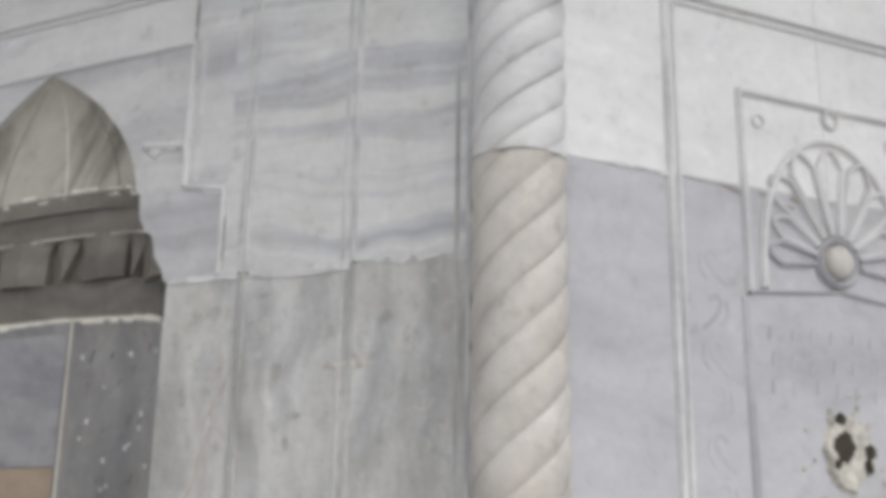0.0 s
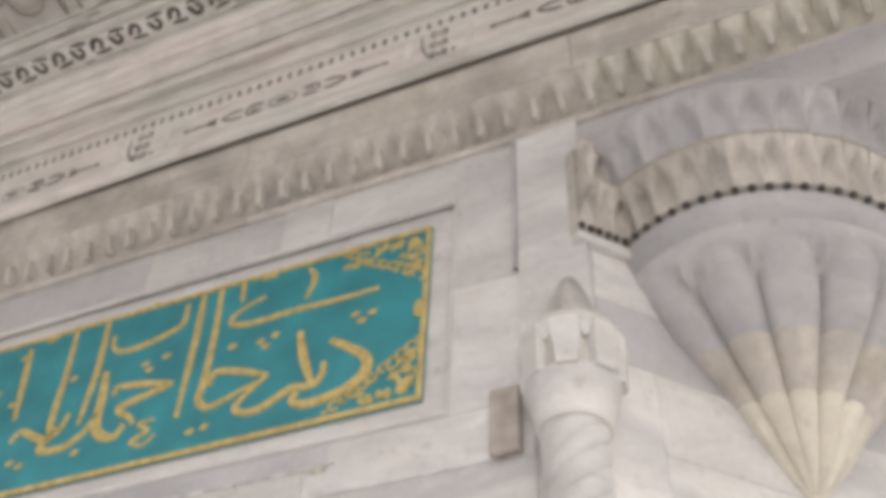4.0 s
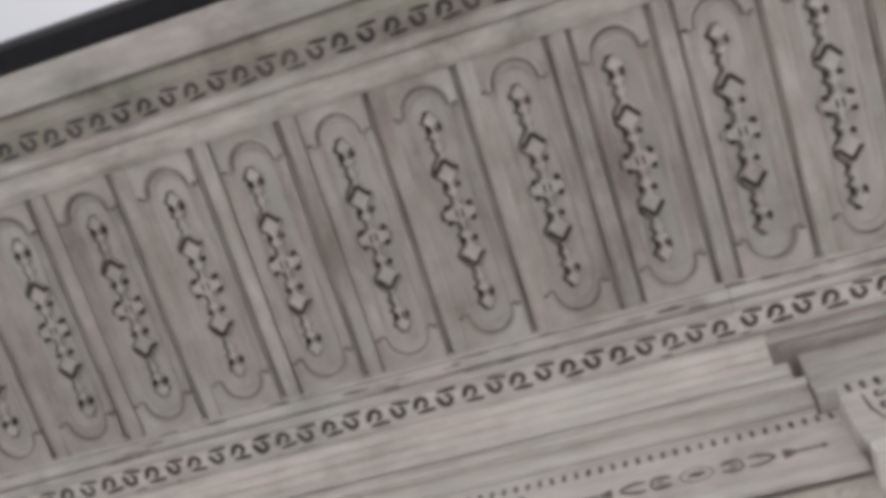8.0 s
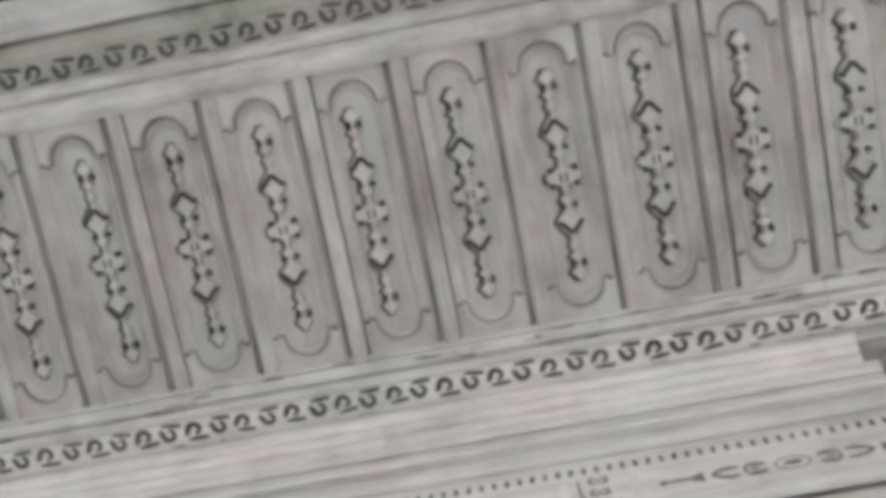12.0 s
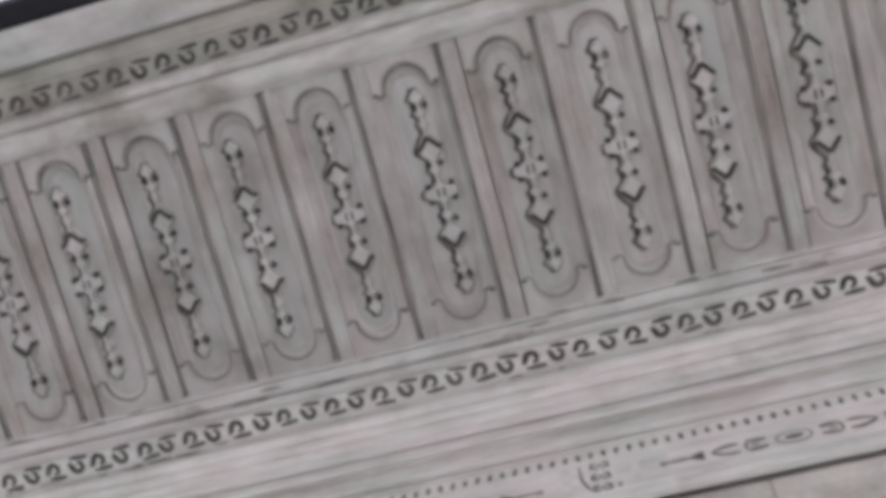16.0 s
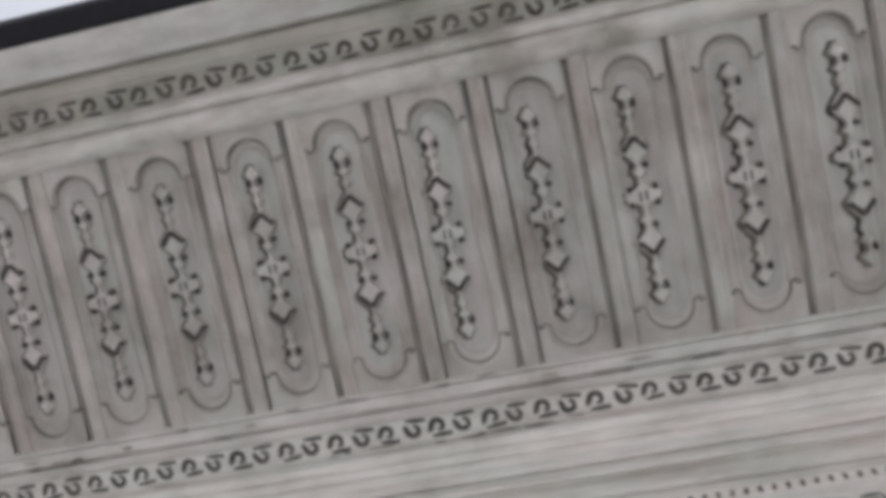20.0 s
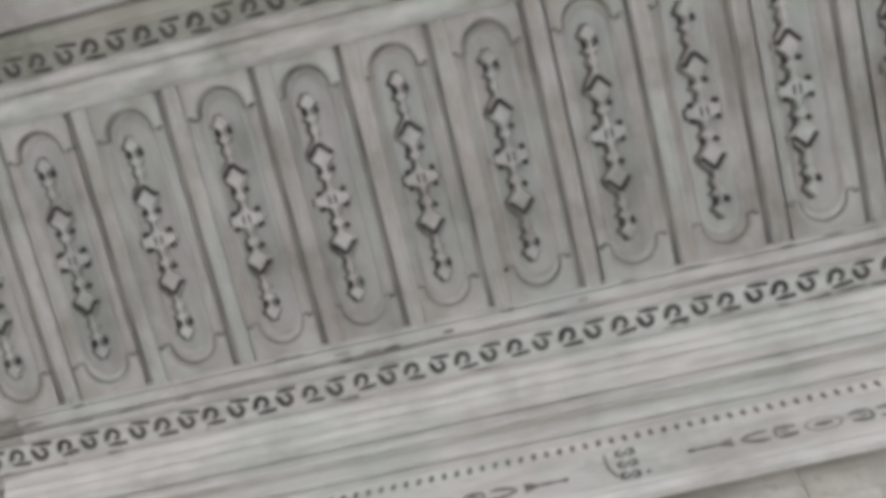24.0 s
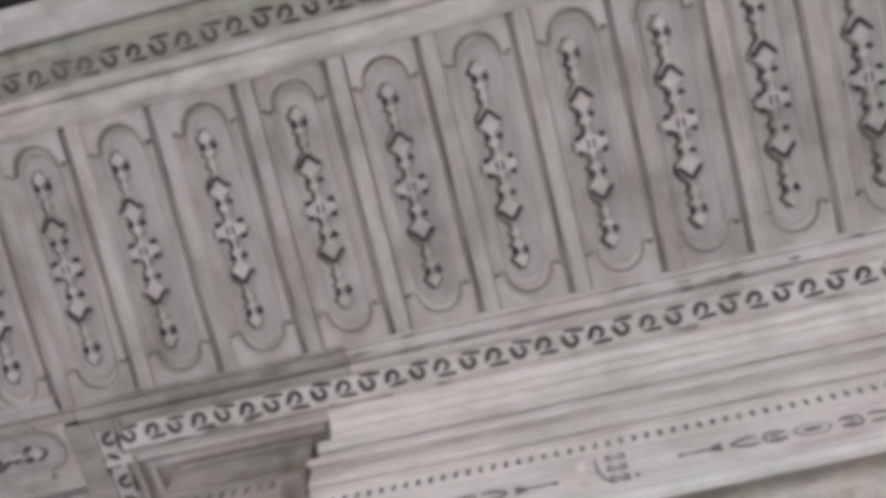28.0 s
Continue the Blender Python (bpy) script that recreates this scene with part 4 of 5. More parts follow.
for u0, u1, z0, z1, mat in ((0.02, CH_LEN, 0.0, 2.150, M_BLUISH), (0.02, CH_LEN, 2.150, 2.63, M_WHITE), (0.02, 0.56, 2.63, 2.775, M_PALE), (0.56, CH_LEN, 2.61, 2.775, M_PALE),
                            (0.02, 0.165, 2.775, 2.925, M_WARM), (0.165, 0.60, 2.785, 2.915, M_BLUISH), (0.60, CH_LEN, 2.785, 2.915, M_BLUISH), (0.165, CH_LEN, 2.775, 2.785, M_PALE),
                            (0.02, 0.165, 2.925, 3.32, M_PALE), (0.165, CH_LEN, 2.915, 3.10, M_PALE), (0.165, CH_LEN, 3.10, 3.32, M_PALE), (0.02, CH_LEN, 3.32, 3.50, M_BLUISH), (0.02, CH_LEN, 3.50, 4.15, M_PALE)):
    if z0 == 2.150:
        chamfer_stone(u0, 0.56, z0, z1, mat)
        chamfer_stone(0.56, u1, z0, 2.61, mat)
    else:
        chamfer_stone(u0, u1, z0, z1, mat)
CMID = CH_LEN / 2


def ch_bead(name, pts, width, height, closed=False, mat=M_PALE):
    return wall_bead(name, pts, width, height, parent=wall_chamfer, mat=mat, closed=closed)


ch_bead("frame_moulding", [(0.215, 0.02), (0.22, 2.48), (2 * CMID - 0.215, 2.48), (2 * CMID - 0.215, 0.02)], 0.014, 0.009)
ch_bead("frame_moulding", [(0.233, 0.02), (0.238, 2.464), (2 * CMID - 0.233, 2.464), (2 * CMID - 0.233, 0.02)], 0.009, 0.005)
ch_bead("tablet_frame", [(0.37, 1.965), (0.37, 2.324), (2 * CMID - 0.37, 2.324), (2 * CMID - 0.37, 1.965)], 0.016, 0.01)
ch_bead("panel_moulding", [(0.36, 0.02), (0.36, 1.955)], 0.018, 0.005, mat=M_BLUISH)
ch_bead("ring", arc(CMID + 0.01, 2.304, 0.017, 0, 330, 11), 0.008, 0.008, True)
ch_bead("ring", arc(CMID - 0.155, 2.275, 0.012, 0, 330, 9), 0.006, 0.004, True)
ch_bead("ring", arc(CMID + 0.155, 2.275, 0.012, 0, 330, 9), 0.006, 0.004, True)
SH_Z = 2.035
shell_arch = [(CMID + 0.165 * math.cos(a), SH_Z - 0.06 + 0.285 * max(0, math.sin(a)) ** 0.85) for a in [math.pi * k / 24 for k in range(25)]]
ch_bead("shell_arch", shell_arch, 0.014, 0.01)
ch_bead("shell_foot", [(0.37, 1.966), (CMID - 0.06, 1.978), (CMID, 1.985), (CMID + 0.06, 1.978), (2 * CMID - 0.37, 1.966)], 0.008, 0.006, mat=M_BLUISH)
for k in range(9):
    a = radians(-8 + 196 * (k + 0.5) / 9)
    w = 0.5 * radians(196 / 9)
    r1 = 0.15 if abs(math.cos(a)) > 0.8 else 0.15 + 0.06 * math.sin(a)
    lobe = [(CMID + 0.05 * math.cos(a - w * 0.8), SH_Z + 0.05 * math.sin(a - w * 0.8))]
    lobe += [(CMID + r1 * 0.84 * math.cos(a - w * 0.85), SH_Z + r1 * 0.84 * math.sin(a - w * 0.85))]
    lobe += [(CMID + r1 * (0.84 + 0.16 * math.sin(math.pi * q / 6)) * math.cos(a + w * 0.8 * (q / 3 - 1)), SH_Z + r1 * (0.84 + 0.16 * math.sin(math.pi * q / 6)) * math.sin(a + w * 0.8 * (q / 3 - 1))) for q in range(1, 6)]
    lobe += [(CMID + r1 * 0.84 * math.cos(a + w * 0.85), SH_Z + r1 * 0.84 * math.sin(a + w * 0.85)), (CMID + 0.05 * math.cos(a + w * 0.8), SH_Z + 0.05 * math.sin(a + w * 0.8))]
    ch_bead("shell_rib", lobe, 0.011, 0.009, mat=M_BLUISH if 0.4 > math.sin(a) else M_PALE)
boss = lathe([(0.03, 0.004), (0.029, 0.014), (0.024, 0.021), (0.013, 0.025), (0, 0.026)], 24)
part("boss_ring", lathe([(0.047, 0), (0.046, 0.01), (0.041, 0.015), (0.035, 0.012), (0.031, 0.004), (0.03, 0.0)], 28), M_BLUISH, wall_chamfer, "", Matrix(((1, 0, 0, CMID - 0.004), (0, 0, -1, 0), (0, 1, 0, SH_Z), (0, 0, 0, 1))), 50)
part("boss", boss, M_WARM, wall_chamfer, "round carved boss", Matrix(((1, 0, 0, CMID - 0.004), (0, 0, -1, 0), (0, 1, 0, SH_Z), (0, 0, 0, 1))), 50)


rng = random.Random(11)
for k in range(9):
    z = 2.0 - 0.075 * k
    s = 1 if k % 2 else -1
    cx = 0.297
    leaf = [(cx - s * 0.028, z - 0.03), (cx - s * 0.005, z - 0.012), (cx + s * 0.012, z + 0.012), (cx + s * 0.004, z + 0.028), (cx - s * 0.012, z + 0.018)]
    ch_bead("carved_leaf", curve_through(leaf, 4), 0.009, 0.0007, mat=M_BLUISH)
    ch_bead("carved_leaf", curve_through([(cx + s * 0.012, z - 0.02), (cx + s * 0.026, z - 0.002), (cx + s * 0.022, z + 0.02)], 4), 0.008, 0.0014, mat=M_BLUISH)
for row in range(3):
    for k in range(8):
        u, z = 0.40 + 0.045 * k + rng.random() * 0.01, 1.885 - 0.045 * row + rng.random() * 0.008
        ch_bead("carved_tick", [(u, z), (u + 0.001, z + 0.014), (u + 0.003, z + 0.022)], 0.006, 0.002, mat=M_BLUISH)


def patch(cx, cz, r, seed):
    rng = random.Random(seed)
    n = 22
    return [(cx + r * (0.75 + 0.35 * rng.random()) * math.cos(2 * math.pi * k / n), cz + r * (0.85 + 0.4 * rng.random()) * math.sin(2 * math.pi * k / n)) for k in range(n)]


UP = Matrix(((1, 0, 0, 0), (0, 0, -1, 0), (0, 1, 0, 0), (0, 0, 0, 1)))
spout = thing("broken_spout", "rough plaster patch with dark holes where a tap was", "broken tap")
spout.matrix_basis = CHAMFER @ Matrix.Translation((CMID - 0.008, 0, 1.713))
part("plaster", slab(patch(0.0, 0.0, 0.058, 3), 0.0, 0.009, 0.006), M_PLASTER, spout, "crumbling plaster", UP)
for i, (cx, cz, r) in enumerate(((-0.018, 0.005, 0.024), (0.038, 0.0, 0.013), (-0.018, 0.052, 0.009), (-0.034, -0.022, 0.008), (0.032, -0.024, 0.011))):
    part("hole", slab(patch(cx, cz, r, 20 + i), 0.002, 0.0102, 0.0), M_HOLE, spout, m=UP)

rng = random.Random(31)
for k in range(26):
    a, q, s = rng.uniform(0, 6.283), rng.uniform(0.055, 0.105), rng.uniform(0.002, 0.006)
    part("plaster_spatter", slab(patch(q * math.cos(a), q * math.sin(a), s, 50 + k), 0.0, 0.003, 0.001), M_PLASTER, spout, m=UP)

# ---------------------------------------------------------------- fluted shell corbel over the chamfer
corbel = thing("shell_corbel", "fluted marble shell corbel carrying the square corner above", "corbel")
corbel.matrix_basis = CHAMFER @ Matrix.Translation((CMID, 0, 0))


HEAD_Z = 3.6


def flute(a0, a1, prof, n=10, dip=0.09, rows_each=3):
    """One rounded lobe of the shell between two angles; towards HEAD_Z it closes in a round head."""
    bm = bmesh.new()
    levels = [prof[0]]
    for (ra, za), (rb, zb) in zip(prof, prof[1:]):
        levels += [(ra + (rb - ra) * (k + 1) / rows_each, za + (zb - za) * (k + 1) / rows_each) for k in range(rows_each)]
    rows = []
    for r, z in levels:
        row = []
        for i in range(n + 1):
            t = i / n
            a = a0 + (a1 - a0) * t
            head = HEAD_Z - 0.07 * (1 - math.sqrt(max(0.0, 1 - (2 * t - 1) ** 2)))
            full = min(1.0, max(0.0, (head - z) / 0.02))
            bulge = math.sin(math.pi * t) ** 0.45 - 0.8
            q = r * (1 + dip * (bulge * full + 0.32 * (1 - full)))
            row.append(bm.verts.new((-q * math.cos(a), -q * math.sin(a) * 0.92, z)))
        rows.append(row)
    for a, b in zip(rows, rows[1:]):
        for i in range(n):
            bm.faces.new((a[i], a[i + 1], b[i + 1], b[i]))
    return bm


FL = 7
tiers = (((0.012, 3.10), (0.06, 3.145), (0.115, 3.215), (0.172, 3.295)), ((0.172, 3.295), (0.225, 3.35), (0.275, 3.40)), ((0.275, 3.40), (0.32, 3.445), (0.352, 3.49)), ((0.352, 3.49), (0.38, 3.54), (0.395, 3.585), (0.402, 3.62)))
for k in range(FL + 1):
    a0, a1 = math.pi * (k - 0.25) / FL, math.pi * (k + 0.75) / FL
    for tier, mat, fine in zip(tiers, (M_SHELL, M_WARM, M_BLUISH, M_BLUISH), (2, 2, 2, 6)):
        part("flute", flute(a0, a1, tier, dip=0.15, rows_each=fine), mat, corbel, soft=60)
part("tip", lathe([(0.0, 2.93), (0.012, 2.97), (0.022, 3.04), (0.03, 3.085), (0.032, 3.1), (0.02, 3.108), (0, 3.11)], 16), M_SHELL, corbel, "pointed drop under the shell", soft=40)


def half_ring(prof, n=40):
    bm = bmesh.new()
    rows = [[bm.verts.new((-r * math.cos(math.pi * i / n), -r * 0.92 * math.sin(math.pi * i / n), z)) for i in range(n + 1)] for r, z in prof]
    for a, b in zip(rows, rows[1:]):
        for i in range(n):
            bm.faces.new((a[i], a[i + 1], b[i + 1], b[i]))
    return bm


part("rim", half_ring([(0.395, 3.6), (0.416, 3.612), (0.434, 3.64), (0.444, 3.675), (0.446, 3.695)]), M_BLUISH, corbel, "smooth rim above the flutes", soft=40)
part("cell_bed", half_ring([(0.41, 3.697), (0.458, 3.705), (0.415, 3.707), (0.415, 3.858), (0.5, 3.86), (0.46, 3.864), (0.46, 3.99)]), M_WARM, corbel)
bead = mesh_of("bead", lathe([(0.0, -0.011), (0.009, -0.006), (0.011, 0.0), (0.009, 0.006), (0.0, 0.011)], 8), M_MARK)
for k in range(34):
    a = math.pi * (k + 0.5) / 34
    part("bead", bead, None, corbel, m=Matrix.Translation((-0.452 * math.cos(a), -0.452 * 0.92 * math.sin(a), 3.70)))


def cell(w, h, lean, depth, nu=10, nv=9, tip=0.72):
    """A muqarnas cell: a hollow with a pointed head in a face that leans outwards. Local x across, -y out, z up."""
    bm = bmesh.new()
    rows = []
    for j in range(nv + 1):
        v = j / nv
        row = []
        for i in range(nu + 1):
            u = 2 * i / nu - 1
            half = 0.86 if v < tip * 0.55 else 0.86 * max(0.0, 1 - ((v - tip * 0.55) / (tip * 0.62))) ** 0.6 if v < tip * 1.17 else 0
            d = depth * math.sqrt(max(0, 1 - (u / half) ** 2)) if half > 0.02 and abs(u) < half else 0
            row.append(bm.verts.new((u * w / 2, -lean * (v ** 1.5) + d * (0.45 + 0.55 * v), v * h)))
        rows.append(row)
    for a, b in zip(rows, rows[1:]):
        for i in range(nu):
            bm.faces.new((a[i], a[i + 1], b[i + 1], b[i]))
    return bm


for tier, (r, z, h, lean, n, mat) in enumerate(((0.45, 3.708, 0.155, 0.04, 20, M_WARM), (0.50, 3.863, 0.14, 0.05, 18, M_BLUISH))):
    me = mesh_of("muqarnas_cell", cell(math.pi * r / n * 1.02, h, lean, 0.035), mat)
    smooth(me, 50)
    for k in range(n):
        a = math.pi * (k + 0.5) / n
        d = Vector((-math.cos(a), -math.sin(a) * 0.92))
        part("muqarnas_cell", me, None, corbel, m=Matrix.Translation((r * d.x, r * d.y, z)) @ pose(0, 0, 0, 0, 0, math.degrees(math.atan2(d.y, d.x)) + 90))

flat_a = smooth(mesh_of("muqarnas_cell", cell(0.05, 0.15, 0.03, 0.025), M_WARM), 50)
for k in range(3):
    for z in (3.712, 3.862):
        part("muqarnas_cell", flat_a, None, corbel, m=Matrix.Translation((-CMID + 0.0 + 0.05 * k, -0.03, z)))
    for q in range(2):
        part("bead", bead, None, corbel, m=Matrix.Translation((-CMID - 0.02 + 0.05 * k + 0.026 * q, -0.028, 3.70)))
part("return_bed", box(-CMID - 0.03, -0.43, -0.026, 0.02, 3.692, 4.0), M_WARM, corbel)
part("return_ledge", box(-CMID - 0.03, -CMID + 0.13, -0.024, 0.02, 3.66, 3.69, 0.004), M_PALE, corbel)
# plain course that squares the corner above the corbel
bm = bmesh.new()
plan_pts = [(-0.01, 0.0), (0.86, -0.02), (0.86, 0.9), (0.70, 0.84)]
lo = [bm.verts.new((x, y, 4.0)) for x, y in plan_pts]
hi = [bm.verts.new((x, y, 4.165)) for x, y in plan_pts]
bm.faces.new(lo)
bm.faces.new(hi[::-1])
for i in range(4):
    bm.faces.new((lo[i], lo[(i + 1) % 4], hi[(i + 1) % 4], hi[i]))
part("corner_course", bm, M_BLUISH, corbel, "smooth bluish marble course", corbel.matrix_basis.inverted())
bm = bmesh.new()
lo = [bm.verts.new((x, y, 3.71)) for x, y in ((-0.005, 0.0), (0.07, 0.05), (0.70, 0.80), (0.69, 0.86), (-0.005, 0.09))]
hi = [bm.verts.new((v.co.x, v.co.y, 4.002)) for v in lo]
bm.faces.new(lo)
for i in range(5):
    bm.faces.new((lo[i], lo[(i + 1) % 5], hi[(i + 1) % 5], hi[i]))
part("corner_backing", bm, M_PALE, corbel, "", corbel.matrix_basis.inverted())

# ---------------------------------------------------------------- stone cornice with muqarnas cells
stone_cornice = thing("stone_cornice", "carved marble cornice with a row of muqarnas cells", "cornice", (X_MID, 0, 4.15))
SC = Matrix.Translation((-X_MID, 0, -4.15))
LOWER = [(0.03, 4.15), (-0.012, 4.15), (-0.018, 4.158), (-0.018, 4.172), (-0.01, 4.18), (0.03, 4.18)]
UPPER = [(0.03, 4.325), (-0.075, 4.325), (-0.08, 4.335), (-0.084, 4.41), (-0.104, 4.452), (0.03, 4.452)]
for x0, x1, mat in ((X_LEFT - 0.05, -4.62, M_WARM), (-4.617, -3.35, M_WARM), (-3.347, -2.2, M_WARM), (-2.197, -1.05, M_WARM), (-1.047, 0.05, M_WARM), (0.052, 0.95, M_WARM)):
    part("lower_fillet", run(LOWER, x0, x1, True), mat, stone_cornice, m=SC)
    part("fascia", run(UPPER, x0, x1, True), mat, stone_cornice, m=SC)
cell_a = smooth(mesh_of("muqarnas_cell", cell(0.0835, 0.15, 0.06, 0.04), M_WARM), 50)
cell_b = smooth(mesh_of("muqarnas_cell", cell(0.0835, 0.15, 0.06, 0.055, tip=0.8), M_CREAM), 50)
n_cells = 64
for k in range(n_cells + 10):
    x = X_LEFT + 0.04 + 0.0835 * (k + 0.5)
    part("muqarnas_cell", cell_a if x < 0.05 else cell_b, None, stone_cornice, m=SC @ Matrix.Translation((x, -0.012, 4.177)))

tongue_pts = [(0.012, 0.075), (-0.012, 0.075), (-0.014, 0.02)] + arc(0, 0.016, 0.014, 180, 360, 8)[1:-1] + [(0.014, 0.02)]
mesh_drop = smooth(mesh_of("muqarnas_drop", slab(tongue_pts, -0.01, 0.011, 0.005), M_WARM), 30)
for k in range(n_cells + 10):
    part("muqarnas_drop", mesh_drop, None, stone_cornice, m=SC @ pose(X_LEFT + 0.04 + 0.0835 * k, -0.026, 4.186, 20) @ UP)

# ---------------------------------------------------------------- wooden cornice under the eaves
wooden_cornice = thing("wooden_cornice", "pale painted wooden cornice with pierced frieze ornaments", "cornice", (X_MID, 0, 4.45))
WC = Matrix.Translation((-X_MID, 0, -4.45))
XA, XB = 2 * X_MID - 0.675, 0.675
LIP = [(-0.02, 4.53), (-0.112, 4.53), (-0.117, 4.458), (-0.127, 4.449), (-0.146, 4.454), (-0.152, 4.472), (-0.146, 4.492), (-0.136, 4.505), (-0.13, 4.512), (-0.134, 4.522), (-0.128, 4.532), (-0.12, 4.536), (-0.02, 4.536)]
FRIEZE = [(-0.02, 4.536), (-0.12, 4.536), (-0.122, 4.70), (-0.02, 4.70)]
DENTIL = [(-0.02, 4.70), (-0.124, 4.70), (-0.129, 4.705), (-0.129, 4.742), (-0.124, 4.746), (-0.02, 4.746)]
CYMA_LOW = [(-0.02, 4.746), (-0.129, 4.746), (-0.135, 4.75), (-0.148, 4.75), (-0.1485, 4.766), (-0.156, 4.766), (-0.1565, 4.755), (-0.164, 4.758), (-0.166, 4.79), (-0.1665, 4.83), (-0.174, 4.839), (-0.19, 4.838), (-0.198, 4.828), (-0.2, 4.812),
            (-0.205, 4.81), (-0.209, 4.814), (-0.209, 4.844), (-0.02, 4.844)]
CYMA_MID = [(-0.02, 4.845), (-0.209, 4.845), (-0.2095, 4.872), (-0.22, 4.872), (-0.2205, 4.857), (-0.228, 4.862), (-0.234, 4.9), (-0.02, 4.9)]
CYMA_TOP = [(-0.02, 4.901), (-0.234, 4.901), (-0.246, 4.918), (-0.2465, 4.931), (-0.2535, 4.931), (-0.254, 4.926), (-0.27, 4.948), (-0.2705, 4.9605), (-0.2765, 4.9605), (-0.277, 4.956), (-0.293, 4.9765), (-0.02, 4.99)]
# lower, shorter mouldings on the end pavilions
CYMA_END = [(-0.02, 4.746), (-0.208, 4.746), (-0.214, 4.75), (-0.214, 4.776), (-0.2, 4.78), (-0.2, 4.79), (-0.19, 4.81), (-0.184, 4.84), (-0.184, 4.85), (-0.196, 4.853), (-0.196, 4.885), (-0.175, 4.889), (-0.175, 4.897), (-0.192, 4.9), (-0.2, 4.984), (-0.02, 4.984)]


def pushed(profile, dy):
    return [(y + dy if y < -0.05 else y, z) for y, z in profile]


SAG_FROM = -1.3


def sag(x, z):
    """How far the frieze has sunk: nothing near the corner column, most at the far end, more towards its foot."""
    return 0.022 * min(0.0, x - SAG_FROM) * min(1.0, max(0.25, (4.80 - z) / 0.35)) if x < SAG_FROM else 0.0


def sunk(profile, x0, x1):
    bm = run(profile, x0, x1, True)
    for v in bm.verts:
        if v.co.y < -0.05:
            v.co.z += sag(v.co.x, v.co.z) * min(1.0, max(0.0, (4.746 - v.co.z) / 0.03))
    return bm


def cornice_run(x0, x1, dy):
    paint = M_DARK_END if dy and x0 < X_MID else M_CORN
    for a, b in ((x0, SAG_FROM), (SAG_FROM + 0.0005, x1)) if dy == 0 else ((x0, x1),):
        part("lip", sunk(pushed(LIP, dy), a, b), paint, wooden_cornice, "pale rounded lip", WC, 30)
        part("frieze_board", sunk(pushed(FRIEZE, dy), a, b), paint, wooden_cornice, "", WC)
        part("dentil_band", sunk(pushed(DENTIL, dy), a, b), paint, wooden_cornice, "", WC)
    if dy == 0:
        for name, prof, cut in (("cove_moulding", CYMA_LOW, 0.062), ("fillet_moulding", CYMA_MID, 0.098), ("sloping_plank", CYMA_TOP, 0.142)):
            part(name, run(prof, x0 + cut, x1 - cut, True), M_CORN, wooden_cornice, "", WC, 20)
            for s in (1, -1) if cut < 0.1 else ():  # thin dark pieces on the ends
                xe = x1 - cut if s > 0 else x0 + cut
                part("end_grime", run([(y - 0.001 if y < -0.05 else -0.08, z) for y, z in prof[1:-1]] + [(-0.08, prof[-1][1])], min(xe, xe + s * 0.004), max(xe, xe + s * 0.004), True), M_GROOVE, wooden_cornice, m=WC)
    else:
        c0, c1 = (x0 - 0.055, x1) if x0 > X_MID else (x0, x1 + 0.055)
        part("cove_moulding", run(CYMA_END, c0, c1, True), M_LONG if x0 > X_MID else M_DARK_END, wooden_cornice, "", WC, 20)


cornice_run(XA, XB, 0.0)
cornice_run(XB + 0.001, 1.12, -0.085)
cornice_run(2 * X_MID - 1.12, XA - 0.001, -0.085)
peg = mesh_of("dentil_slot", box(-0.007, 0.007, -0.002, 0.004, -0.016, 0.016, 0.002), M_GROOVE)
for k in range(166):
    x = XB - 0.03 - 0.0402 * k
    if x > XA + 0.02:
        part("dentil_slot", peg, None, wooden_cornice, m=WC @ pose(x, -0.129, 4.724 + sag(x, 4.724), 0, ((k * 37) % 11 - 5) * 1.5, 0))
for side in (1, -1):
    for k in range(10):
        x = X_MID + side * (XB + 0.035 + 0.043 * k - X_MID)
        part("dentil_slot", peg, None, wooden_cornice, m=WC @ Matrix.Translation((x, -0.214, 4.724)) @ Matrix.Scale(1.25, 4))

FACE_F = Matrix(((1, 0, 0, 0), (0, 0, -1, -0.1205), (0, 1, 0, 0), (0, 0, 0, 1)))


def cut(bm, pts, widths, z0, z1):
    stroke(bm, [(x, y * 1.15) for x, y in pts], [w * 1.35 for w in widths], z0, z1)


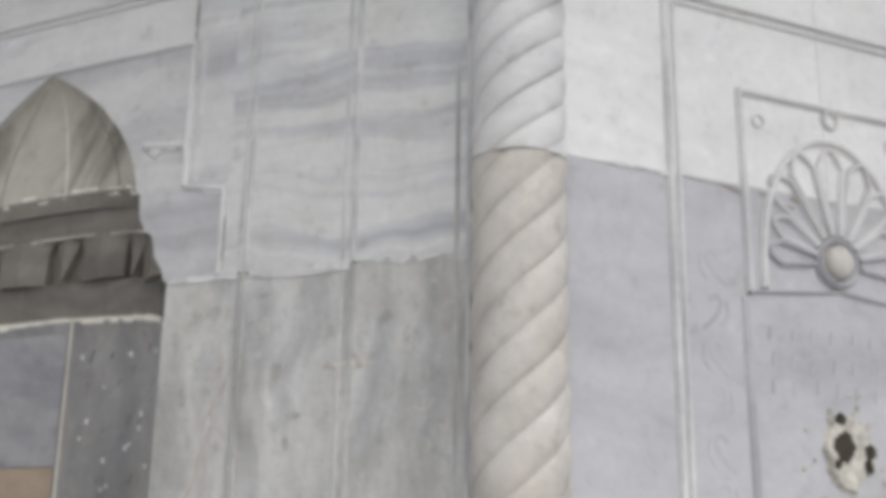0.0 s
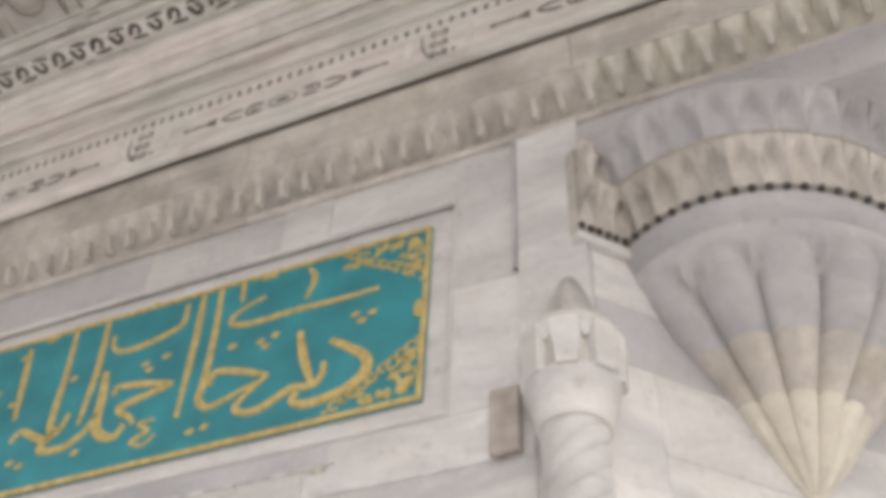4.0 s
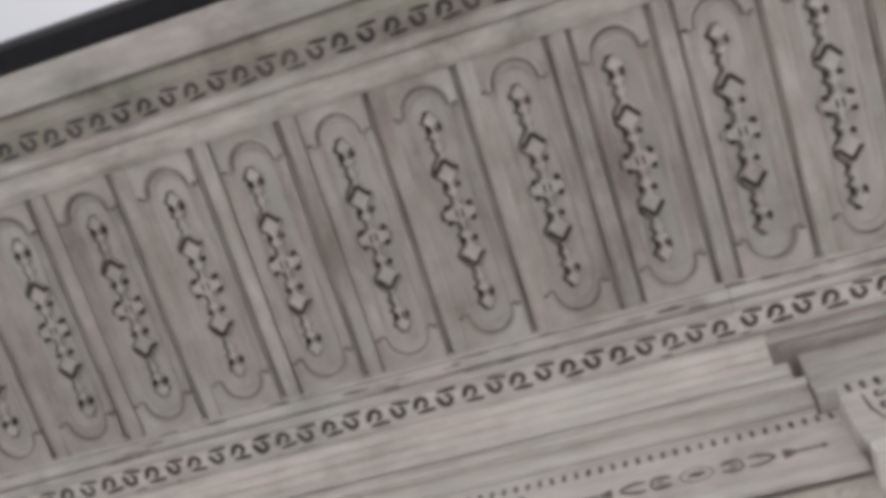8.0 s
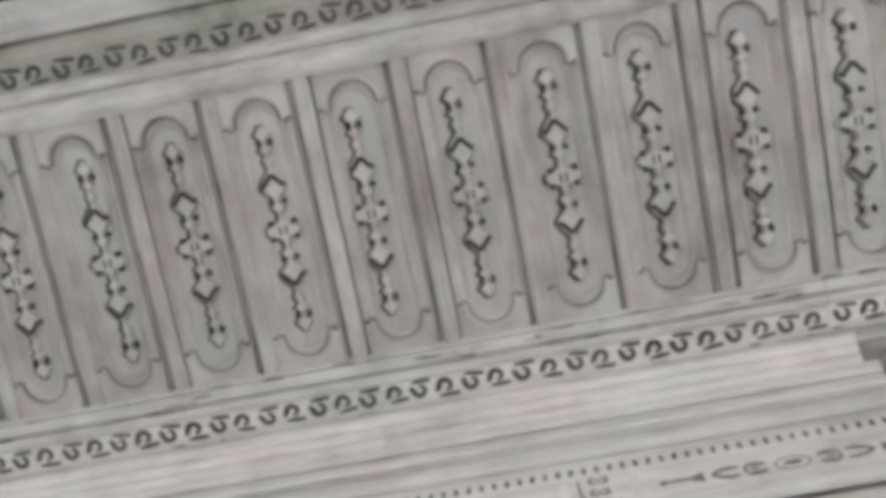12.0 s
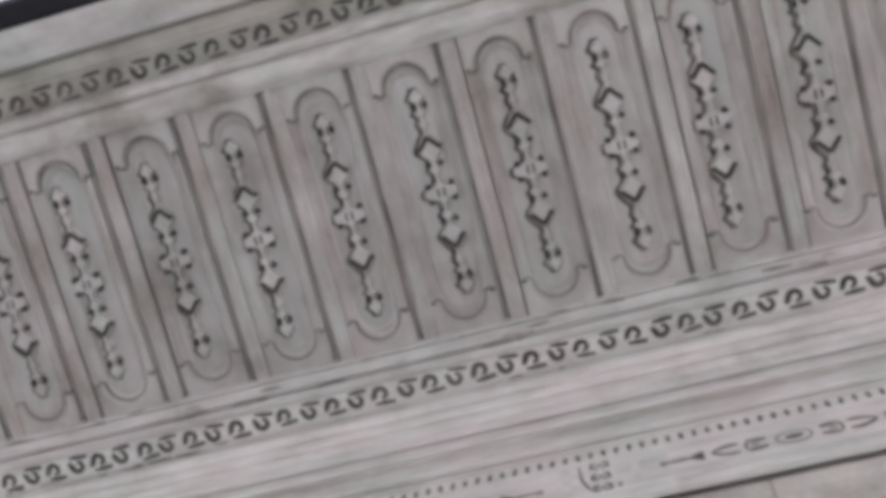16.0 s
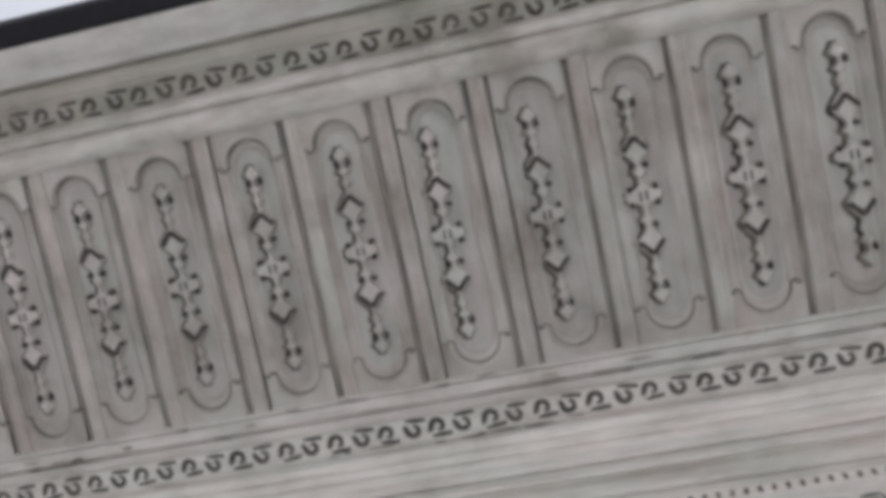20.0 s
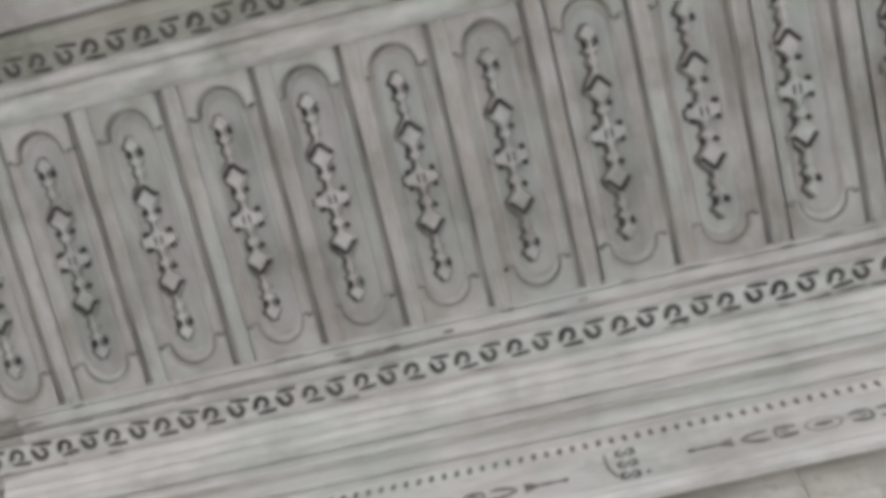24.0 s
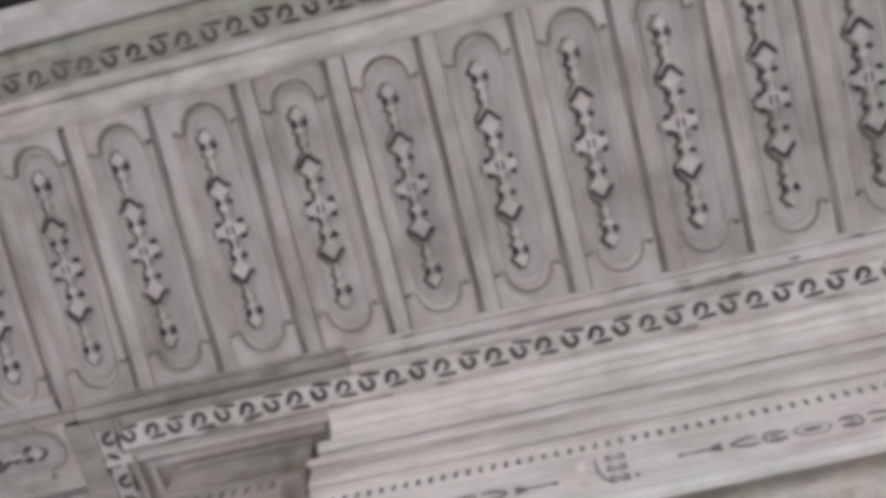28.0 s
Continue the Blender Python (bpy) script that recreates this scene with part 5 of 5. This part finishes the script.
def spindle():
    """Long cut ornament: dots on thin stems, tulips, brackets and an oval in the middle."""
    bm = bmesh.new()
    for s in (1, -1):
        cut(bm, [(s * 0.394, 0), (s * 0.382, 0), (s * 0.37, 0)], [0.006, 0.014, 0.005], 0, 0.003)
        cut(bm, [(s * 0.37, 0), (s * 0.33, 0.001), (s * 0.30, 0)], [0.004, 0.009, 0.006], 0, 0.003)
        for k in (1, -1):
            cut(bm, [(s * 0.302, 0), (s * 0.285, k * 0.006), (s * 0.262, k * 0.016)], [0.006, 0.011, 0.005], 0, 0.003)
            cut(bm, [(s * 0.238, k * 0.002), (s * 0.215, k * 0.013), (s * 0.185, k * 0.019), (s * 0.158, k * 0.017)], [0.006, 0.009, 0.011, 0.005], 0, 0.003)
            cut(bm, [(s * 0.135, k * 0.02), (s * 0.105, k * 0.019), (s * 0.078, k * 0.015)], [0.007, 0.013, 0.008], 0, 0.003)
        cut(bm, [(s * 0.29, 0), (s * 0.262, 0)], [0.008, 0.012], 0, 0.003)
        cut(bm, [(s * 0.14, -0.014), (s * 0.137, 0.014)], [0.007, 0.007], 0, 0.003)
        cut(bm, [(s * 0.125, 0), (s * 0.1, 0)], [0.007, 0.005], 0, 0.003)
    ring = [(0.052 * math.cos(radians(a)), 0.026 * math.sin(radians(a))) for a in range(0, 361, 20)]
    cut(bm, ring, [0.004] * len(ring), 0, 0.0015)
    cut(bm, [(-0.026, 0), (0, 0), (0.026, 0)], [0.008, 0.018, 0.008], 0, 0.003)
    return bm


def medallion():
    """Three worn blossoms one over the other beside a slanting bracket."""
    bm = bmesh.new()
    for y in (-0.05, 0.0, 0.05):
        for k in (1, -1):
            cut(bm, [(k * 0.006, y - 0.013), (k * 0.026, y - 0.006), (k * 0.024, y + 0.011), (k * 0.008, y + 0.013)], [0.005, 0.011, 0.01, 0.005], 0, 0.003)
        cut(bm, [(-0.008, y), (0.008, y)], [0.008, 0.008], 0, 0.003)
    cut(bm, [(-0.062, 0.062), (-0.058, 0.0), (-0.036, -0.05)], [0.005, 0.007, 0.006], 0, 0.0015)
    cut(bm, [(0.046, -0.05), (0.058, -0.05)], [0.009, 0.011], 0, 0.003)
    return bm


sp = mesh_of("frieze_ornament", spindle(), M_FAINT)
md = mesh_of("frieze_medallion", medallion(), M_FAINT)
for k in range(5):
    x = -0.364 - 1.142 * k
    part("frieze_medallion", md, None, wooden_cornice, m=WC @ FACE_F @ Matrix.Translation((x, 4.615 + sag(x, 4.615), 0)))
    stile = box(-0.014, 0.014, -0.003, 0.002, -0.066, 0.066, 0.002)
    part("frieze_stile", stile, M_CORN, wooden_cornice, m=WC @ Matrix.Translation((x - 0.105, -0.1215, 4.615 + sag(x, 4.615))))
    part("frieze_stile", box(-0.014, 0.014, -0.003, 0.002, -0.066, 0.066, 0.002), M_CORN, wooden_cornice, m=WC @ Matrix.Translation((x + 0.105, -0.1215, 4.615 + sag(x, 4.615))))
for k in range(6):
    part("frieze_ornament", sp, None, wooden_cornice, m=WC @ FACE_F @ Matrix.Translation((0.207 - 1.142 * k, 4.607 + sag(0.207 - 1.142 * k, 4.607), 0)))
for side in (1, -1):
    x = X_MID + side * (0.80 - X_MID)
    part("frieze_medallion", md, None, wooden_cornice, m=WC @ Matrix.Translation((x, -0.086, 4.615)) @ FACE_F)
    # white impost block that breaks forward at each end
    b = box(-0.19, 0.34, -0.205, 0.0, 4.428, 4.474, 0.006) if side > 0 else box(-0.34, 0.19, -0.205, 0.0, 4.428, 4.474, 0.006)
    tagged(part("impost_block", b, M_WHITE, m=Matrix.Translation((X_MID + side * (0.875 - X_MID), -0.02, -0.018))), "white marble block jutting out under the cornice", "stone block", "impost blocks")

# ---------------------------------------------------------------- eaves
eaves = thing("eaves", "broad wooden eaves with carved and painted soffit panels", "eaves", (X_MID, -0.9, 5.1))
EV = Matrix.Translation((-X_MID, 0.9, -5.1))
EX0, EX1 = -8.15, 2.85
Y_IN, Y_OUT = -0.507, -1.41
PITCH, P_LEN = 0.2995, 0.903 * SLANT


def soffit_run(name, prof, mat, x0=EX0, x1=EX1, label="", soft=30):
    """prof: (y, drop) pairs along the soffit."""
    pts = []
    for y, d in prof:
        pts.append((y + SLOPE * d, soffit_z(y) - d))
    return part(name, run(pts, x0, x1), mat, eaves, label, EV, soft)


soffit_run("backing_board", [(Y_IN + 0.01, -0.033), (Y_OUT - 0.01, -0.033)], M_RAW)
soffit_run("inner_border", [(-0.27, 0.0), (-0.304, 0.0), (-0.307, -0.009), (-0.313, -0.009), (-0.316, 0.0), (-0.326, 0.003), (-0.40, 0.003), (-0.405, -0.004)], M_CORN, x0=-6.643, x1=1.53)
STRIP = [(-0.405, -0.004), (-0.41, -0.004), (-0.414, 0.006), (-0.436, 0.01), (-0.44, -0.018), (-0.45, -0.018), (-0.453, 0.001), (-0.487, 0.002), (-0.49, -0.008), (-0.494, -0.008), (-0.497, 0.005), (-0.506, 0.005), (-0.511, -0.055)]
for x0, x1, mat in ((-6.70, -5.72, M_DARK_END), (-5.72, 0.463, M_LONG), (0.463, 1.53, M_LONG)):
    soffit_run("border_strip", STRIP, mat, x0=x0 + 0.0015, x1=x1)
soffit_run("inner_border_end", [(-0.453, 0.001), (-0.487, 0.001), (-0.49, -0.008), (-0.494, -0.008), (-0.497, 0.005), (-0.506, 0.005), (-0.511, -0.055)], M_DARK_END, x0=EX0, x1=-6.702)
soffit_run("outer_border", [(Y_OUT + 0.004, -0.055), (-1.41, 0.004), (-1.416, 0.012), (-1.43, 0.021), (-1.45, 0.025), (-1.47, 0.021), (-1.486, 0.01), (-1.49, -0.008), (-1.497, -0.008), (-1.5, 0.006), (-1.518, 0.009), (-1.528, 0.004), (-1.534, -0.004), (-1.539, -0.004), (-1.542, 0.0)], M_OUT)
soffit_run("outer_plank", [(-1.542, 0.0), (-1.625, 0.0), (-1.63, 0.004), (-1.672, 0.004), (-1.674, -0.012), (-1.686, -0.014)], M_EDGE)
soffit_run("edge_moulding", [(-1.686, -0.014), (-1.688, 0.022), (-1.70, 0.028), (-1.725, 0.04), (-1.75, 0.05), (-1.78, 0.054), (-1.802, 0.05), (-1.808, 0.03)], M_LONG, label="pale edge moulding")
roof = tagged(part("roof", run([(-1.806, soffit_z(-1.806) - 0.043), (-1.825, soffit_z(-1.825) - 0.058), (-1.885, soffit_z(-1.885) - 0.058), (-1.90, soffit_z(-1.90) - 0.03), (-1.90, 5.36), (3.0, 6.9), (8.2, 5.36), (8.2, 5.2), (6.8, 5.0), (0.4, 5.1), (-0.2, 5.12), (-1.806, 5.33)], EX0 - 0.1, EX1 + 0.1, True), M_LEAD), "low hipped roof with a dark lead edge", "roof", kind="structure")


def cartouche(half, v0, v1, shoulder):
    """Outline of a long field with round ends set on small shoulders."""
    r = half - shoulder
    pts = [(half, v0 + r + 0.012), (half, v1 - r - 0.012), (r, v1 - r - 0.004)]
    pts += arc(0, v1 - r, r, 0, 180, 12)[1:]
    pts += [(-r, v1 - r - 0.004), (-half, v1 - r - 0.012), (-half, v0 + r + 0.012), (-r, v0 + r + 0.004)]
    pts += arc(0, v0 + r, r, 180, 360, 12)[1:]
    return pts + [(r, v0 + r + 0.004)]


LOBES = ((0.0, 0.05), (0.005, 0.056), (0.013, 0.053), (0.019, 0.04), (0.023, 0.022), (0.032, 0.012), (0.052, 0.008), (0.061, 0.009), (0.068, 0.018), (0.078, 0.022), (0.085, 0.014), (0.092, 0.01), (0.1, 0.012), (0.108, 0.015), (0.117, 0.022), (0.127, 0.033), (0.138, 0.041),
         (0.15, 0.04), (0.166, 0.032), (0.181, 0.021), (0.193, 0.01), (0.203, 0.007), (0.211, 0.01), (0.223, 0.016), (0.233, 0.013), (0.242, 0.007), (0.25, 0.01), (0.257, 0.019), (0.264, 0.021), (0.27, 0.011), (0.28, 0.008), (0.293, 0.01), (0.301, 0.02), (0.309, 0.026), (0.318, 0.022), (0.328, 0.013), (0.337, 0.004))


mid = P_LEN / 2


def panel_board():
    bm = bmesh.new()
    w = PITCH / 2
    for x0, x1, y0, y1, z in ((-w - 0.006, w - 0.05, -0.004, P_LEN - 0.008, -0.026), (w - 0.05, w - 0.024, -0.004, P_LEN - 0.008, -0.019)):
        bm.faces.new([bm.verts.new(p) for p in ((x0, y0, z), (x1, y0, z), (x1, y1, z), (x0, y1, z))])
    return bm


def end_plate():
    """Raised filling between the round end of a field and the end of its panel; the panel ends at y = 0."""
    bm = bmesh.new()
    r = HALF_FIELD - SHOULDER
    edge = [(HALF_FIELD, -0.022 - r - 0.012), (r, -0.022 - r - 0.004)] + arc(0, -0.022 - r, r, 0, 180, 12)[1:] + [(-r, -0.022 - r - 0.004), (-HALF_FIELD, -0.022 - r - 0.012)]
    low = [bm.verts.new((x, y, -0.003)) for x, y in edge]
    top = [bm.verts.new((x, 0.0, -0.003)) for x, y in edge]
    foot = [bm.verts.new((x, 0.0, -0.03)) for x, y in edge]
    for i in range(len(edge) - 1):
        bm.faces.new((low[i], low[i + 1], top[i + 1], top[i]))
        bm.faces.new((top[i], top[i + 1], foot[i + 1], foot[i]))
    return bm


def field_edge():
    """Hollow moulding that steps from the raised border down to the field."""
    bm = bmesh.new()
    rows = [[bm.verts.new((x, y, z)) for x, y in cartouche(HALF_FIELD - c, 0.022 + c, P_LEN - 0.022 - c, SHOULDER)]
            for c, z in ((0.0, -0.034), (0.0, -0.001), (0.003, 0.001), (0.006, 0.001), (0.009, -0.005), (0.017, -0.015), (0.026, -0.0215), (0.033, -0.0235), (0.036, -0.0262))]
    n = len(rows[0])
    for a, b in zip(rows, rows[1:]):
        for i in range(n):
            j = (i + 1) % n
            bm.faces.new((a[i], a[j], b[j], b[i]))
    return bm


def hollow_dirt(first, last, wide):
    """Dark line along the hollow round one end of the field."""
    bm = bmesh.new()
    line = cartouche(HALF_FIELD - 0.014, 0.036, P_LEN - 0.036, SHOULDER)
    pts = [line[i % len(line)] for i in range(first, last)]
    n = len(pts)
    return stroke(bm, pts, [wide * (0.6 + 0.4 * math.sin(math.pi * (i + 0.5) / n) ** 0.5) for i in range(n)], -0.018, -0.0055)


HALF_FIELD, SHOULDER = 0.111, 0.024
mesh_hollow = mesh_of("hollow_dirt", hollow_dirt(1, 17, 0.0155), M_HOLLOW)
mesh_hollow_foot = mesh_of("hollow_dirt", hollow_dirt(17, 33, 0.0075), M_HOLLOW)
# Strip along the slot floor; the batten's shade is put into its colour.
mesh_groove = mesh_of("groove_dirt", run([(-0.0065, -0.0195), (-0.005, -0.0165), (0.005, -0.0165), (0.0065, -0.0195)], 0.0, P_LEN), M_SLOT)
for v in mesh_groove.vertices:
    v.co = (v.co.y, v.co.x, v.co.z)
mesh_spandrel = mesh_of("spandrel", end_plate(), M_FRAME)
mesh_board = mesh_of("soffit_panel", panel_board(), M_BOARD)
mesh_rim = smooth(mesh_of("cartouche_moulding", field_edge(), M_FRAME), 40)
mesh_rim2 = smooth(mesh_of("inner_moulding", bead_line(cartouche(0.066, 0.068, P_LEN - 0.068, 0.004), 0.012, 0.005, True), M_FRAME), 60)
mesh_batten = mesh_of("batten", run([(-0.026, -0.05), (-0.026, -0.002), (-0.022, 0.004), (-0.014, 0.006), (-0.009, 0.0), (0.008, 0.0), (0.012, 0.006), (0.02, 0.007), (0.025, 0.0), (0.025, -0.03)], 0.0, P_LEN), M_FRAME)
for v in mesh_batten.vertices:
    v.co = (v.co.y, v.co.x, v.co.z)
mesh_batten.flip_normals()


def ornament(grow, z0, z1, edge):
    """Carved leaf strip, built in rungs from its middle to both tips."""
    bm = bmesh.new()
    rungs = [(-s, w) for s, w in LOBES[:0:-1]] + [(0.0, 0.058)] + list(LOBES[1:])
    rows = []
    for s, w in rungs:
        s2 = s + grow * (1 if s > 0.33 else -1 if s < -0.33 else 0)
        rows.append([bm.verts.new((x, s2, z)) for x, z in ((-w - grow, z0), (-max(w + grow - edge, 0.003), z1), (0, z1 + edge * 0.6), (max(w + grow - edge, 0.003), z1), (w + grow, z0))])
    for a, b in zip(rows, rows[1:]):
        for i in range(4):
            bm.faces.new((a[i], a[i + 1], b[i + 1], b[i]))
    bm.faces.new(rows[0][::-1])
    bm.faces.new(rows[-1])
    return bm


mesh_orn = mesh_of("carved_ornament", ornament(0.0, -0.026, -0.005, 0.0055), M_CARVE)
# Larger dark copy, set off to the left: the carving's shade as a surface.
mesh_orn_shade = mesh_of("ornament_ground", ornament(0.0085, -0.0265, -0.0235, 0.001), M_GROOVE)


def chevron_mesh():
    bm = bmesh.new()
    stroke(bm, [(-0.036, -0.041), (0.0, 0.0)], [0.017, 0.02], -0.02, 0.001)
    stroke(bm, [(0.0, 0.0), (0.036, -0.041)], [0.02, 0.016], -0.02, 0.001)
    return bm


# Cuts and pits are solid dark pieces; the shade of hollows is their colour.
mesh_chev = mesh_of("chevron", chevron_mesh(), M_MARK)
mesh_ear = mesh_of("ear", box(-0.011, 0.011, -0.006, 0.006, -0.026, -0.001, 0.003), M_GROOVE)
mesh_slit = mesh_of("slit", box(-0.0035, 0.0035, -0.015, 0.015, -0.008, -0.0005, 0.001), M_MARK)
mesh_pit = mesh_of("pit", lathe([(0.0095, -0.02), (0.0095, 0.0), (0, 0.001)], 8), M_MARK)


def soffit_panel(m, shift=0.0):
    p = part("soffit_panel", mesh_board, None, eaves, m=EV @ m)
    for sy, e in ((1, P_LEN), (-1, 0.0)):
        part("spandrel", mesh_spandrel, None, p, m=Matrix.Translation((-0.0125, e, 0)) @ Matrix.Diagonal((1, sy, 1, 1)))
    part("cartouche_moulding", mesh_rim, None, p, m=Matrix.Translation((-0.0125, 0, 0)))
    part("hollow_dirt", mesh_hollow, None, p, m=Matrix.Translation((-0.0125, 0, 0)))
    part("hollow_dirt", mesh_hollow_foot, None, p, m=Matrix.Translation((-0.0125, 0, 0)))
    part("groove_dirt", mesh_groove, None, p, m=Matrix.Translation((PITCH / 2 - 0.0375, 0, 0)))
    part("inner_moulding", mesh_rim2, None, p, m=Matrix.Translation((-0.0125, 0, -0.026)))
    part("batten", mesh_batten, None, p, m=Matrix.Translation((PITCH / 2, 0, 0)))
    part("ornament_ground", mesh_orn_shade, None, p, m=Matrix.Translation((shift - 0.0222, mid - 0.002, 0)))
    part("carved_ornament", mesh_orn, None, p, m=Matrix.Translation((shift - 0.014, mid, 0)))
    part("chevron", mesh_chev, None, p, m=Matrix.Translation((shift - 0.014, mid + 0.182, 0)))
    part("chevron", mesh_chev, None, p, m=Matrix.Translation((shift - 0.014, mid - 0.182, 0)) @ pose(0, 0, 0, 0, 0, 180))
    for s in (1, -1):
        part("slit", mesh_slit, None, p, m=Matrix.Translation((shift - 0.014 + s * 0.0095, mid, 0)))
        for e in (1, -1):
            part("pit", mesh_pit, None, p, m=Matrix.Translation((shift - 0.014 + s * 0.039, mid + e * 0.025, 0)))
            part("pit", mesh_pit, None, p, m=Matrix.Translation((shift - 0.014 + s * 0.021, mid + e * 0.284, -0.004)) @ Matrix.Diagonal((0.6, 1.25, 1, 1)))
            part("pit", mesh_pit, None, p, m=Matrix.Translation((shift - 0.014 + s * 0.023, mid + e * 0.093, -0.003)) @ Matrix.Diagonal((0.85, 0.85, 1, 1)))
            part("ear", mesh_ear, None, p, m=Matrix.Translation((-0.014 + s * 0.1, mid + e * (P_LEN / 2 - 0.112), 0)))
    return p


# the panels are not quite evenly spaced: the groove beside each batten, and the middle of each carving
GROOVES = {-2: 0.758, -1: 0.443, 0: 0.126, 1: -0.171, 2: -0.464, 3: -0.768, 4: -1.076, 5: -1.375, 6: -1.68, 7: -1.975, 8: -2.267, 9: -2.569, 10: -2.881, 11: -3.19, 12: -3.479,
           13: -3.789, 14: -4.084, 15: -4.364, 16: -4.64, 17: -4.942, 18: -5.243, 19: -5.549, 20: -5.853, 21: -6.15}
CARVINGS = {-3: 0.922, -2: 0.627, -1: 0.305, 0: 0.003, 1: -0.29, 2: -0.588, 3: -0.908, 4: -1.197, 5: -1.49, 6: -1.784, 7: -2.095, 8: -2.41, 9: -2.708, 10: -3.027, 11: -3.312, 12: -3.609,
            13: -3.918, 14: -4.207, 15: -4.497, 16: -4.781, 17: -5.077, 18: -5.371, 19: -5.678, 20: -5.99, 21: -6.297}
for k in range(-9, 28):
    groove = GROOVES[k] if k in GROOVES else GROOVES[-2] - PITCH * (k + 2) if k < 0 else GROOVES[21] - PITCH * (k - 21)
    x = groove - 0.113
    soffit_panel(on_soffit(x, Y_IN), CARVINGS[k] + 0.014 - x if k in CARVINGS else 0.0)

# flaked paint along the seams of the inner border
flake_rng = random.Random(53)
for k in range(110):
    x, y = flake_rng.uniform(-6.4, 1.3), flake_rng.choice((-0.442, -0.455, -0.47, -0.492, -0.498, -0.325, -0.318)) + flake_rng.uniform(-0.004, 0.004)
    w, h = flake_rng.uniform(0.012, 0.06), flake_rng.uniform(0.0025, 0.007)
    n = 10
    ring = [(w * math.cos(2 * math.pi * q / n) * flake_rng.uniform(0.6, 1.2), h * math.sin(2 * math.pi * q / n) * flake_rng.uniform(0.5, 1.4)) for q in range(n)]
    part("paint_flake", slab(ring, 0.0, 0.0015, 0.0005), M_HOLLOW if k % 3 else M_RAW, eaves, m=EV @ on_soffit(x, y, 0.0065))

# the side eaves that turn the far corner
for k in range(5):
    m = Matrix.Translation((-6.745, -0.374 + PITCH * k, soffit_z(-0.45) + 0.0)) @ pose(0, 0, 0, 180, 0, -90)
    soffit_panel(m)
part("corner_board", box(-6.62, -5.6, -0.31, 2.5, 4.982, 5.03), M_DARK_END, eaves, m=EV)
part("corner_board", box(0.3, 1.35, -0.31, 2.5, 4.982, 5.03), M_FRAME, eaves, m=EV)
for sgn in (1, -1):
    def mx(x):
        return X_MID + sgn * (x - X_MID)
    for x0, x1, y0, y1, z0 in ((0.54, 1.245, -0.31, -0.298, 4.962), (1.233, 1.245, -0.297, 1.2, 4.962), (0.56, 1.2, -0.262, -0.235, 4.966), (1.175, 1.2, -0.233, 1.2, 4.966), (0.62, 1.1, -0.215, -0.203, 4.972)):
        part("corner_frame", box(min(mx(x0), mx(x1)), max(mx(x0), mx(x1)), y0, y1, z0, 4.984, 0.004), M_FRAME, eaves, m=EV)
part("side_backing", box(-8.15, -6.74, -0.545, 2.5, 5.035, 5.06), M_BOARD, eaves, m=EV)
part("side_border", run([(-0.30, 4.985), (-0.318, 4.984), (-0.322, 4.978), (-0.33, 4.978), (-0.333, 4.985), (-0.40, 4.994), (-0.404, 4.985), (-0.437, 4.985), (-0.444, 5.0), (-0.492, 5.0), (-0.507, 4.996), (-0.511, 5.03)], 0.0, 2.6), M_DARK_END, eaves, m=EV @ Matrix(((0, 1, 0, -6.245), (1, 0, 0, -0.44), (0, 0, 1, 0), (0, 0, 0, 1))), soft=30)


def scroll_mesh(flip):
    """A small hooked arch with a curled end and a long bar beneath it; flip = -1 turns it over."""
    bm = bmesh.new()
    arch = [(-0.029, -0.022), (-0.022, -0.012)] + arc(0.0, -0.005, 0.0185, 165, 5, 8) + [(0.016, -0.016), (0.006, -0.019), (0.003, -0.012)]
    wide = [0.009, 0.019, 0.02, 0.0195, 0.019, 0.018, 0.0175, 0.017, 0.017, 0.0165, 0.016, 0.013, 0.011, 0.006]
    for pts, ws in ((arch, wide), ([(-0.02, -0.0365), (0.01, -0.0355), (0.044, -0.034)], [0.008, 0.015, 0.012])):
        stroke(bm, [(x, flip * y) for x, y in pts], ws, 0, 0.003)
    return bm


# Thin raised strokes; the shade of carved recesses is put into their colour.
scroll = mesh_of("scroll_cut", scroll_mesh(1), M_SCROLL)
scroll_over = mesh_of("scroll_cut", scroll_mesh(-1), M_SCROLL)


jitter = random.Random(17)


def scroll_band(name, x0, x1, y, step, flip0=0):
    band = soffit_run(name, [(y + 0.036, 0.004), (y - 0.036, 0.004)], M_CORN if y > -1 else M_EDGE, x0, x1)
    n = int((x1 - x0) / step)
    for k in range(n):
        x = x0 + step * (k + 0.5)
        up = (k + flip0) % 2
        m = on_soffit(x, y, 0.0043) @ pose(jitter.uniform(-0.003, 0.003), (0.008 if up else -0.008) + jitter.uniform(-0.002, 0.002), 0, 0, 0, jitter.uniform(-6, 6)) @ Matrix.Scale(jitter.uniform(0.93, 1.06), 4)
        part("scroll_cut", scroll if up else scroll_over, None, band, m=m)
    return band


for name, x0, x1, y in (("inner_scroll_band", -6.572, 0.46, -0.366), ("inner_scroll_band", 0.463, 1.30, -0.372), ("outer_scroll_band", EX0, EX1, -1.578)):
    b = scroll_band(name, x0, x1, y, 0.0857)
band = part("side_scroll_band", box(-0.034, 0.034, 0.0, 1.6, -0.003, 0.0), M_CARVE, eaves, m=EV @ Matrix.Translation((-6.606, -0.40, 4.982)))
for k in range(14):
    part("scroll_cut", scroll if k % 2 else scroll_over, None, band, m=Matrix.Translation((0, 0.03 + 0.0857 * k, -0.0035)) @ pose(0, 0, 0, 180, 0, 90))
